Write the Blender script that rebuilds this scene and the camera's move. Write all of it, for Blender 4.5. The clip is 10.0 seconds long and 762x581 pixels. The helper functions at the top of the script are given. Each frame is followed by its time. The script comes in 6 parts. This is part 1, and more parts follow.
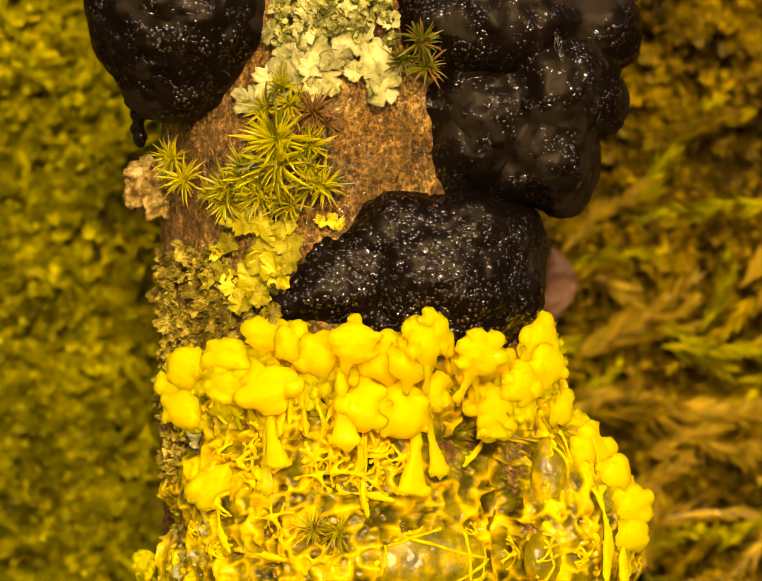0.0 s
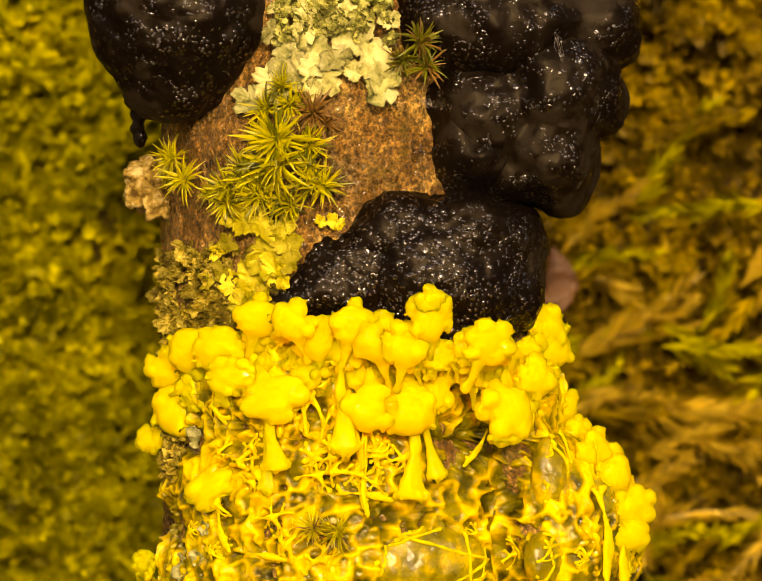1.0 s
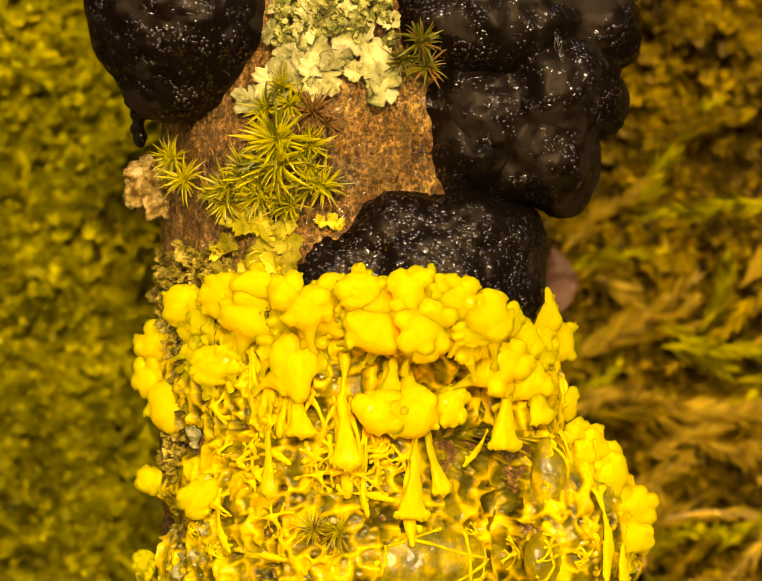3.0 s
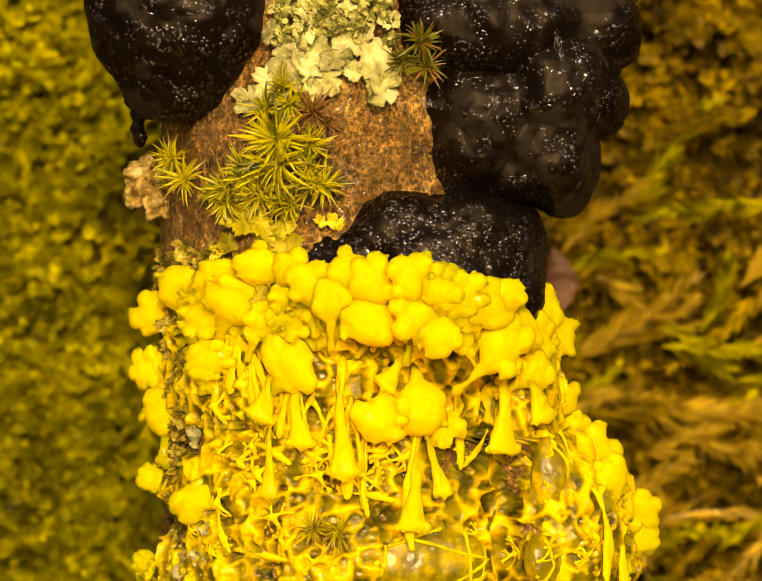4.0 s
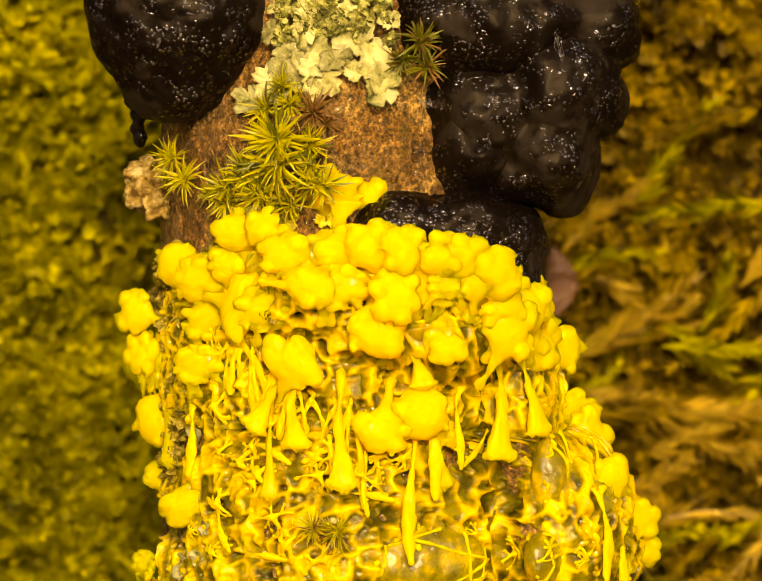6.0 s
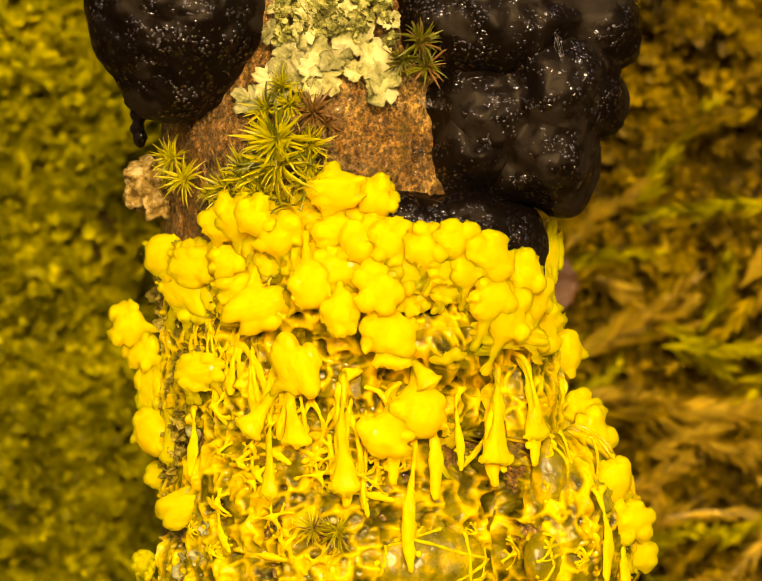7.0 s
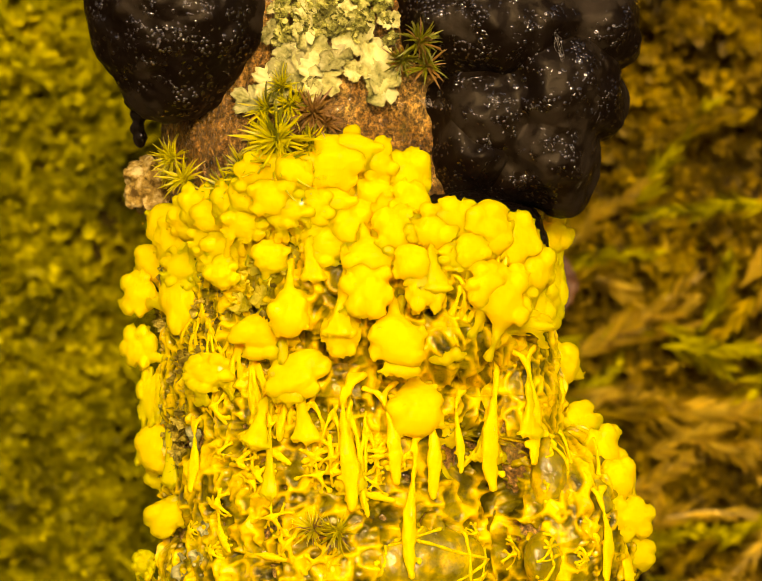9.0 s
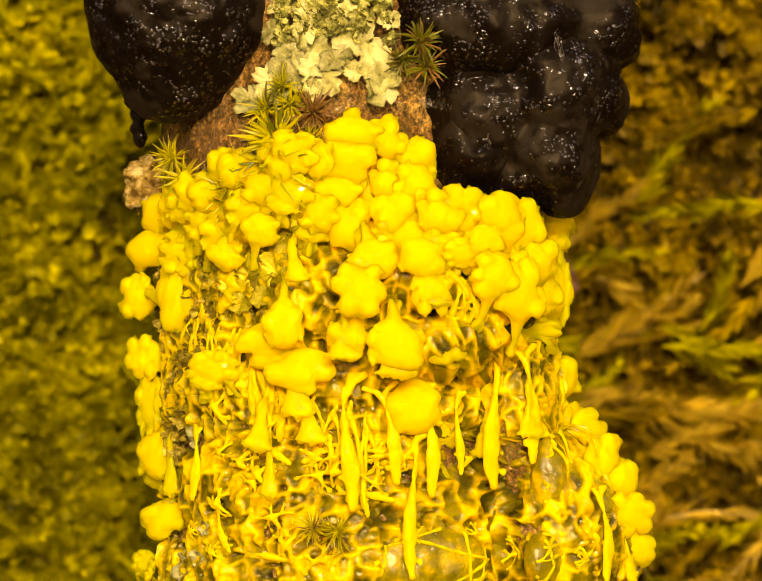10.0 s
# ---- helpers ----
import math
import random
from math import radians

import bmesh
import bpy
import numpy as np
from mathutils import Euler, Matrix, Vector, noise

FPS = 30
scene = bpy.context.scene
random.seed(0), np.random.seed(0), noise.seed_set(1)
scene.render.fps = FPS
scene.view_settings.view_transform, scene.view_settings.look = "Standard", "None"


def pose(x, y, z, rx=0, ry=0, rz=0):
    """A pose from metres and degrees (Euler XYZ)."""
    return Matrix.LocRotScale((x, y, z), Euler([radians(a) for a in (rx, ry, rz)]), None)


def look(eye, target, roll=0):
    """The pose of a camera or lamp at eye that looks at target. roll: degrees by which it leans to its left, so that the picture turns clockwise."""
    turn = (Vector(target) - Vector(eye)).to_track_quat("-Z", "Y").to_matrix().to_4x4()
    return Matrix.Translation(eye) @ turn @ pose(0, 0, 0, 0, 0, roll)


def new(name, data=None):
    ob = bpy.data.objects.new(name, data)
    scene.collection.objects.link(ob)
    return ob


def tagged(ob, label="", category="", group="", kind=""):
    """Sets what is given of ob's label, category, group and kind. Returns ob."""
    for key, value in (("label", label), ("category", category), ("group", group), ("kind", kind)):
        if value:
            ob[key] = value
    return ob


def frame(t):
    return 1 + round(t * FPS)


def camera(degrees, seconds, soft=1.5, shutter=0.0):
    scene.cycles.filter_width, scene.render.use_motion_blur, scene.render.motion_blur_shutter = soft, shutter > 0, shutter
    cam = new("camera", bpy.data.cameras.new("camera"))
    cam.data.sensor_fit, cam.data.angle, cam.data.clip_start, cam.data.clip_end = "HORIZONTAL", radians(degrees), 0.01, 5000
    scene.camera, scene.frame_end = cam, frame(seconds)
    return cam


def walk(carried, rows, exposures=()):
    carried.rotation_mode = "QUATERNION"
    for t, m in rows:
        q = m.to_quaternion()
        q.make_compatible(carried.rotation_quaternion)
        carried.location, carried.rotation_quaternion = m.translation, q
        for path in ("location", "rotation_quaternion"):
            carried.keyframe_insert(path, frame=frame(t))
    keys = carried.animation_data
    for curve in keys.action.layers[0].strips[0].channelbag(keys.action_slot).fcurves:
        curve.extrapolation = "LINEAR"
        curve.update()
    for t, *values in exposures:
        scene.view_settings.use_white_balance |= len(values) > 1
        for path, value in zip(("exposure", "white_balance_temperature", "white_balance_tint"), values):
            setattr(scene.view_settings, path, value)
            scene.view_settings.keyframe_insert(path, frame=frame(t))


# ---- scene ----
# A dead standing branch before a mossy bank. Lengths below are in millimetres unless said otherwise;
# x runs across, z is the height over MID, y the depth behind the branch's front.
MM = 0.001
MID = 0.12
R, CX = 15.8, -3.4

# ---------------------------------------------------------------- camera
cam = camera(11.94, 10.0, soft=1.0)
cam.data.dof.use_dof = True
cam.data.dof.focus_distance = 0.303
cam.data.dof.aperture_fstop = 56
walk(cam, [(0.0, look((0, -0.3, MID), (0, 0, MID))), (10.0, look((0, -0.3, MID), (0, 0, MID)))],
     exposures=[(0.0, -0.01, 8300, 20), (10.0, -0.01, 8300, 20)])

# ---------------------------------------------------------------- light
SUN_AZ, SUN_EL = 3.0, 16.0      # degrees: to the right of the line of view, over the horizon
world = bpy.data.worlds.new("sky")
scene.world = world
world.use_nodes = True
sky = world.node_tree.nodes.new("ShaderNodeTexSky")
sky.sky_type = "NISHITA"
sky.sun_disc = False
sky.sun_elevation = radians(SUN_EL)
sky.air_density, sky.dust_density, sky.ozone_density = 0.5, 4.0, 0.0
sky.sun_rotation = radians(180 - SUN_AZ)
world.node_tree.links.new(sky.outputs[0], world.node_tree.nodes["Background"].inputs[0])
world.node_tree.nodes["Background"].inputs[1].default_value = 0.15
sun = new("sun", bpy.data.lights.new("sun", "SUN"))
sun.data.energy = 2.25
sun.data.angle = radians(5)
sun.data.color = (1.0, 0.85, 0.5)
a, e = radians(SUN_AZ), radians(SUN_EL)
sun.matrix_world = look((math.sin(a) * math.cos(e) * 3, -math.cos(a) * math.cos(e) * 3, math.sin(e) * 3 + MID), (0, 0, MID))


# ---------------------------------------------------------------- materials
def material(name):
    m = bpy.data.materials.new(name)
    m.use_nodes = True
    return m, m.node_tree.nodes, m.node_tree.links, m.node_tree.nodes["Principled BSDF"]


def noise_node(n, l, scale, detail=4.0, rough=0.55, stretch=None, seed=0.0, kind="Object"):
    co = n.new("ShaderNodeTexCoord")
    mp = n.new("ShaderNodeMapping")
    mp.inputs["Location"].default_value = (seed, seed * 0.7, seed * 1.3)
    if stretch:
        mp.inputs["Scale"].default_value = stretch
    l.new(co.outputs[kind], mp.inputs["Vector"])
    t = n.new("ShaderNodeTexNoise")
    t.inputs["Scale"].default_value = scale
    t.inputs["Detail"].default_value = detail
    t.inputs["Roughness"].default_value = rough
    l.new(mp.outputs[0], t.inputs["Vector"])
    return t.outputs[0]


def ramp(n, l, source, stops):
    r = n.new("ShaderNodeValToRGB")
    while len(r.color_ramp.elements) < len(stops):
        r.color_ramp.elements.new(0.5)
    for el, (p, c) in zip(r.color_ramp.elements, stops):
        el.position = p
        el.color = (*c, 1) if len(c) == 3 else c
    l.new(source, r.inputs[0])
    return r.outputs[0]


def mixed(n, l, fac, a, b, mode="MIX"):
    m = n.new("ShaderNodeMix")
    m.data_type = "RGBA"
    m.blend_type = mode
    for s, v in ((0, fac), (6, a), (7, b)):
        if isinstance(v, (int, float)):
            m.inputs[s].default_value = v
        elif isinstance(v, tuple):
            m.inputs[s].default_value = (*v, 1)
        else:
            l.new(v, m.inputs[s])
    return m.outputs[2]


def bump(n, l, b, height, strength, distance, before=None):
    k = n.new("ShaderNodeBump")
    k.inputs["Strength"].default_value = strength
    k.inputs["Distance"].default_value = distance
    l.new(height, k.inputs["Height"])
    if before:
        l.new(before, k.inputs["Normal"])
    l.new(k.outputs[0], b.inputs["Normal"])
    return k.outputs[0]


def drops(n, l, b, height, *layers, wet=None, rough=0.05):
    """Small drops of water as a coat; each layer: spacing's scale, size as a share of it, and a noise's scale and two thresholds for where."""
    domes = None
    for scale, size, where in layers:
        co = n.new("ShaderNodeTexCoord")
        cells = n.new("ShaderNodeTexVoronoi")
        cells.inputs["Scale"].default_value = scale
        l.new(co.outputs["Object"], cells.inputs["Vector"])
        dome = cells.outputs["Distance"]
        for what, value in (("DIVIDE", size), ("POWER", 2.0)):
            q = n.new("ShaderNodeMath")
            q.operation = what
            q.inputs[1].default_value = value
            l.new(dome, q.inputs[0])
            dome = q.outputs[0]
        dome = ramp(n, l, dome, [(0.0, gray(1)), (1.0, gray(0))])
        mask = ramp(n, l, noise_node(n, l, where[0], 4, 0.7, seed=scale / 100), [(where[1], gray(0)), (where[2], gray(1))])
        dome = mixed(n, l, 1.0, dome, mask, "MULTIPLY")
        domes = dome if domes is None else mixed(n, l, 1.0, domes, dome, "LIGHTEN")
    if wet:
        domes = mixed(n, l, 1.0, domes, wet, "MULTIPLY")
    l.new(ramp(n, l, domes, [(0.02, gray(0)), (0.1, gray(1))]), b.inputs["Coat Weight"])
    b.inputs["Coat Roughness"].default_value = rough
    b.inputs["Coat IOR"].default_value = 1.9
    k = n.new("ShaderNodeBump")
    k.inputs["Distance"].default_value = height
    l.new(domes, k.inputs["Height"])
    l.new(k.outputs[0], b.inputs["Coat Normal"])


def gray(v):
    return (v, v, v)


def slime_material(name, low, high, amber, depth):
    m, n, l, b = material(name)
    big = noise_node(n, l, 260, 3)
    fine = noise_node(n, l, 2600, 3, 0.6)
    c = ramp(n, l, big, [(0.25, amber), (0.42, low), (0.7, high)])
    l.new(c, b.inputs["Base Color"])
    l.new(ramp(n, l, noise_node(n, l, 900, 2, seed=3), [(0.4, gray(0.42)), (0.65, gray(0.7))]), b.inputs["Roughness"])
    b.inputs["Specular IOR Level"].default_value = 0.14
    b.inputs["Subsurface Weight"].default_value = 1.0
    b.inputs["Subsurface Radius"].default_value = (1.0, 0.8, 0.05)
    b.inputs["Subsurface Scale"].default_value = depth
    first = bump(n, l, b, noise_node(n, l, 800, 3, 0.6, seed=7), 0.15, 0.0003)
    bump(n, l, b, fine, 0.3, 0.00008, first)
    drops(n, l, b, 0.00005, (2300, 0.25, (420, 0.52, 0.6)))
    return m


def film_material():
    """The skin: olive and glassy where it is thin, yellow along its veins (the mesh's pigment)."""
    m, n, l, b = material("slime_film")
    at = n.new("ShaderNodeAttribute")
    at.attribute_name = "pigment"
    big = noise_node(n, l, 420, 4)
    thin = ramp(n, l, big, [(0.32, (0.03, 0.025, 0.002)), (0.46, (0.12, 0.1, 0.004)), (0.64, (0.31, 0.255, 0.006))])
    thick = ramp(n, l, noise_node(n, l, 300, 3, seed=3), [(0.3, (0.72, 0.48, 0.002)), (0.6, (0.92, 0.62, 0.003))])
    l.new(mixed(n, l, ramp(n, l, at.outputs["Fac"], [(0.12, gray(0)), (0.85, gray(1))]), thin, thick), b.inputs["Base Color"])
    b.inputs["Specular IOR Level"].default_value = 0.3
    b.inputs["Specular Tint"].default_value = (1.0, 0.9, 0.5, 1)
    l.new(ramp(n, l, at.outputs["Fac"], [(0.2, gray(0.2)), (0.8, gray(0.4))]), b.inputs["Roughness"])
    b.inputs["Subsurface Weight"].default_value = 0.6
    b.inputs["Subsurface Radius"].default_value = (1.0, 0.8, 0.1)
    b.inputs["Subsurface Scale"].default_value = 0.0012
    bump(n, l, b, noise_node(n, l, 1100, 3, 0.6), 0.45, 0.0003)
    drops(n, l, b, 0.00007, (1300, 0.3, (300, 0.52, 0.6)), (2500, 0.38, (380, 0.48, 0.56)))
    return m


def sac_material():
    m, n, l, b = material("slime_sac")
    c = ramp(n, l, noise_node(n, l, 500, 4), [(0.3, (0.12, 0.1, 0.003)), (0.48, (0.29, 0.235, 0.005)), (0.64, (0.7, 0.49, 0.006))])
    l.new(c, b.inputs["Base Color"])
    b.inputs["Roughness"].default_value = 0.3
    b.inputs["Subsurface Weight"].default_value = 0.6
    b.inputs["Subsurface Radius"].default_value = (1.0, 0.8, 0.15)
    b.inputs["Subsurface Scale"].default_value = 0.0015
    bump(n, l, b, noise_node(n, l, 1300, 3, 0.6), 0.5, 0.0002)
    drops(n, l, b, 0.00007, (1300, 0.32, (300, 0.48, 0.56)), (2500, 0.38, (380, 0.46, 0.54)))
    return m


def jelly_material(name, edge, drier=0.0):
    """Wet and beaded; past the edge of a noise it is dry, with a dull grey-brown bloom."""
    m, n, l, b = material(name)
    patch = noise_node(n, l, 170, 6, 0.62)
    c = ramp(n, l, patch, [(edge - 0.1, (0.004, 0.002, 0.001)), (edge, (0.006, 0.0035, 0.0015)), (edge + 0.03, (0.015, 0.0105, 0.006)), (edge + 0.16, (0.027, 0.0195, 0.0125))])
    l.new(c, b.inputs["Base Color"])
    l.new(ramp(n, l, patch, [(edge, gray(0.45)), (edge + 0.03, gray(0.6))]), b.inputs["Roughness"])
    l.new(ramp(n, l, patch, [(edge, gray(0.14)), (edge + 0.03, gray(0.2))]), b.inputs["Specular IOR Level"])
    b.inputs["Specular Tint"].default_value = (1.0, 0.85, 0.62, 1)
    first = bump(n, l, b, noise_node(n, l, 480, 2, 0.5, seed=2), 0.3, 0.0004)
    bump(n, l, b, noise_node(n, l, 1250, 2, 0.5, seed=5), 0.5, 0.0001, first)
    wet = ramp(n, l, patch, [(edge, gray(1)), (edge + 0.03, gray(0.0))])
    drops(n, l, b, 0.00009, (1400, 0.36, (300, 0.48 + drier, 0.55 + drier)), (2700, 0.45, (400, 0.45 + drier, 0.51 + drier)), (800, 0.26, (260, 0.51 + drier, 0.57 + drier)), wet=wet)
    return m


def wood_material():
    m, n, l, b = material("weathered_wood")
    fibre = noise_node(n, l, 420, 6, 0.65, (1.0, 1.0, 0.22))
    big = noise_node(n, l, 150, 7, 0.72, seed=1)
    c = ramp(n, l, fibre, [(0.32, (0.07, 0.03, 0.004)), (0.48, (0.38, 0.2, 0.035)), (0.66, (0.72, 0.48, 0.15))])
    dark = ramp(n, l, big, [(0.38, (0.02, 0.008, 0.001)), (0.5, (0.3, 0.14, 0.018)), (0.6, (0.72, 0.44, 0.1))])
    c = mixed(n, l, 0.62, c, dark)
    speck = ramp(n, l, noise_node(n, l, 2400, 5, 0.75, seed=12), [(0.38, gray(0.22)), (0.5, gray(0.8)), (0.63, gray(1.9))])
    c = mixed(n, l, 1.0, c, speck, "MULTIPLY")
    algae = ramp(n, l, noise_node(n, l, 260, 5, 0.7, seed=8), [(0.56, gray(0)), (0.72, gray(0.7))])
    c = mixed(n, l, algae, c, (0.2, 0.17, 0.015))
    l.new(c, b.inputs["Base Color"])
    l.new(ramp(n, l, big, [(0.3, gray(0.18)), (0.6, gray(0.42))]), b.inputs["Roughness"])
    first = bump(n, l, b, fibre, 1.0, 0.0012)
    bump(n, l, b, noise_node(n, l, 1600, 5, 0.7, seed=4), 1.0, 0.0008, first)
    drops(n, l, b, 0.00006, (2600, 0.35, (250, 0.5, 0.6)))
    return m


def plain(name, stops, scale, rough=0.6, bumps=(1500, 0.6, 0.0002), sheen=0.0, stretch=None, island=False, translucent=0.0):
    m, n, l, b = material(name)
    v = noise_node(n, l, scale, 4, 0.6, stretch)
    c = ramp(n, l, v, stops)
    if island:
        g = n.new("ShaderNodeObjectInfo" if island == "object" else "ShaderNodeNewGeometry")
        tint = ramp(n, l, g.outputs["Random" if island == "object" else "Random Per Island"], [(0.0, (0.5, 0.48, 0.45)), (0.5, (0.9, 0.9, 0.88)), (1.0, (1.35, 1.28, 1.2))])
        c = mixed(n, l, 1.0, c, tint, "MULTIPLY")
    l.new(c, b.inputs["Base Color"])
    b.inputs["Roughness"].default_value = rough
    b.inputs["Specular IOR Level"].default_value = 0.5 if rough < 0.55 else 0.15
    if translucent:
        b.inputs["Subsurface Weight"].default_value = translucent
        b.inputs["Subsurface Scale"].default_value = 0.0006
        b.inputs["Subsurface Radius"].default_value = (0.8, 1.0, 0.2)
    bump(n, l, b, noise_node(n, l, bumps[0], 4, 0.6, seed=6), bumps[1], bumps[2])
    return m


SLIME = slime_material("slime_yellow", (0.985, 0.585, 0.002), (0.99, 0.615, 0.003), (0.97, 0.51, 0.001), 0.003)
VEIN = slime_material("slime_vein", (0.94, 0.59, 0.003), (0.97, 0.63, 0.004), (0.84, 0.49, 0.003), 0.0006)
FILM = film_material()
SAC = sac_material()
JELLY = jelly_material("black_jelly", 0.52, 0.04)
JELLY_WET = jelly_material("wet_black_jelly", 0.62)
WOOD = wood_material()
LICHEN = plain("pale_lichen", [(0.36, (0.06, 0.06, 0.01)), (0.47, (0.4, 0.39, 0.12)), (0.6, (0.68, 0.64, 0.28))], 800, 0.75, (1400, 0.9, 0.0003), island="object")
LICHEN_GREEN = plain("grey_green_lichen", [(0.4, (0.04, 0.036, 0.005)), (0.5, (0.24, 0.24, 0.04)), (0.62, (0.58, 0.56, 0.16))], 800, 0.7, (1400, 0.9, 0.0003), island="object")
LICHEN_YELLOW = plain("yellow_green_lichen", [(0.3, (0.1, 0.085, 0.003)), (0.46, (0.4, 0.35, 0.01)), (0.64, (0.72, 0.62, 0.05))], 600, 0.6, (1400, 0.9, 0.0003), island="object")
CRUST = plain("crust_lichen", [(0.3, (0.06, 0.04, 0.004)), (0.5, (0.28, 0.22, 0.018)), (0.7, (0.6, 0.5, 0.09))], 900, 0.7, island=True)
MOSS = plain("green_moss_leaf", [(0.3, (0.46, 0.42, 0.004)), (0.55, (0.8, 0.7, 0.012)), (0.8, (0.9, 0.78, 0.05))], 400, 0.32, translucent=0.65)
MOSS_DRY = plain("brown_moss_leaf", [(0.3, (0.12, 0.05, 0.01)), (0.6, (0.34, 0.18, 0.03))], 400, 0.45)
MOSS_DARK = plain("dark_green_moss_leaf", [(0.3, (0.09, 0.1, 0.004)), (0.6, (0.26, 0.25, 0.008))], 400, 0.35)
CARPET = plain("moss_carpet", [(0.3, (0.07, 0.066, 0.001)), (0.48, (0.29, 0.27, 0.002)), (0.68, (0.64, 0.58, 0.005))], 90, 0.6, island=True)
STRAW = plain("dry_moss", [(0.34, (0.025, 0.015, 0.001)), (0.5, (0.19, 0.125, 0.003)), (0.68, (0.54, 0.385, 0.008))], 90, 0.6, island=True)
SOIL = plain("dark_soil", [(0.3, (0.012, 0.007, 0.001)), (0.55, (0.045, 0.026, 0.003)), (0.75, (0.11, 0.07, 0.006))], 120, 0.85, (400, 0.8, 0.001))
BARK = plain("pale_bark", [(0.35, (0.1, 0.055, 0.008)), (0.5, (0.38, 0.25, 0.05)), (0.66, (0.72, 0.57, 0.24))], 900, 0.7, (1500, 0.9, 0.0004))
LEAF = plain("dead_leaf", [(0.3, (0.07, 0.025, 0.006)), (0.6, (0.18, 0.075, 0.016)), (0.8, (0.32, 0.17, 0.04))], 150, 0.5)
STRAW_PALE = plain("pale_dry_moss", [(0.3, (0.26, 0.165, 0.006)), (0.6, (0.56, 0.385, 0.025))], 200, 0.5, island=True)
FUZZ = plain("pale_fibre", [(0.3, (0.4, 0.36, 0.3)), (0.6, (0.7, 0.66, 0.58))], 900, 0.6)


# ---------------------------------------------------------------- mesh tools
def ico(level):
    bm = bmesh.new()
    bmesh.ops.create_icosphere(bm, subdivisions=level, radius=1.0)
    v = np.array([p.co[:] for p in bm.verts])
    f = [[p.index for p in q.verts] for q in bm.faces]
    bm.free()
    return v, f


ICO = {k: ico(k) for k in (1, 2, 3)}


class Soup:
    """Gathers vertices and faces, in millimetres, and turns them into one mesh."""

    def __init__(self):
        self.v, self.f, self.n = [], [], 0

    def add(self, v, f):
        v = np.asarray(v, float)
        self.v.append(v)
        self.f.extend([[i + self.n for i in q] for q in f])
        self.n += len(v)
        return self

    def ball(self, x, y, z, r, ry=None, rz=None, level=2):
        v, f = ICO[level]
        return self.add(v * (r, ry or r, rz or r) + (x, y, z), f)

    def tube(self, pts, radii, sides=8):
        pts = [Vector(p) for p in pts]
        rings, faces = [], []
        for i, p in enumerate(pts):
            d = (pts[min(i + 1, len(pts) - 1)] - pts[max(i - 1, 0)]).normalized()
            u = d.cross(Vector((0, 1, 0.1))).normalized()
            w = d.cross(u)
            r = radii[i] if isinstance(radii, (list, tuple)) else radii
            rings += [p + (u * math.cos(k * math.tau / sides) + w * math.sin(k * math.tau / sides)) * r for k in range(sides)]
        for i in range(len(pts) - 1):
            for k in range(sides):
                a, b = i * sides + k, i * sides + (k + 1) % sides
                faces.append([a, b, b + sides, a + sides])
        faces += [list(range(sides))[::-1], [len(rings) - sides + k for k in range(sides)]]
        return self.add(rings, faces)

    def mesh(self, name, smooth=True, scale=MM):
        me = bpy.data.meshes.new(name)
        me.from_pydata((np.concatenate(self.v) * scale).tolist(), [], self.f)
        if smooth:
            me.shade_smooth()
        return me


def melted(name, soup, voxel, rounds=4, rough=()):
    """The soup melted into one skin; rough: pairs of wave length and depth of its unevenness."""
    ob = new("raw", soup.mesh("raw", scale=1.0))
    r = ob.modifiers.new("r", "REMESH")
    r.mode, r.voxel_size = "VOXEL", voxel
    s = ob.modifiers.new("s", "SMOOTH")
    s.factor, s.iterations = 0.5, rounds
    me = bpy.data.meshes.new_from_object(ob.evaluated_get(bpy.context.evaluated_depsgraph_get()))
    old = ob.data
    bpy.data.objects.remove(ob)
    bpy.data.meshes.remove(old)
    me.name = name
    if rough:
        co = np.empty(len(me.vertices) * 3)
        no = np.empty(len(me.vertices) * 3)
        me.vertices.foreach_get("co", co)
        me.vertex_normals.foreach_get("vector", no)
        co, no = co.reshape(-1, 3), no.reshape(-1, 3)
        d = [sum(noise.noise(Vector(p) / wave + Vector((7.3, 1.7, wave))) * depth for wave, depth in rough) for p in co]
        me.vertices.foreach_set("co", (co + no * np.array(d)[:, None]).ravel())
    me.transform(Matrix.Scale(MM, 4))
    me.shade_smooth()
    return me


def link(name, me, mat, at=(0, 0, 0), parent=None, label="", m=None):
    """A mesh object; at is in millimetres, over MID."""
    if mat and not me.materials:
        me.materials.append(mat)
    ob = new(name, me)
    ob.parent = parent
    ob.matrix_basis = m if m else Matrix.Translation((at[0] * MM, at[1] * MM, at[2] * MM + MID))
    if label:
        ob["label"] = label
    return ob


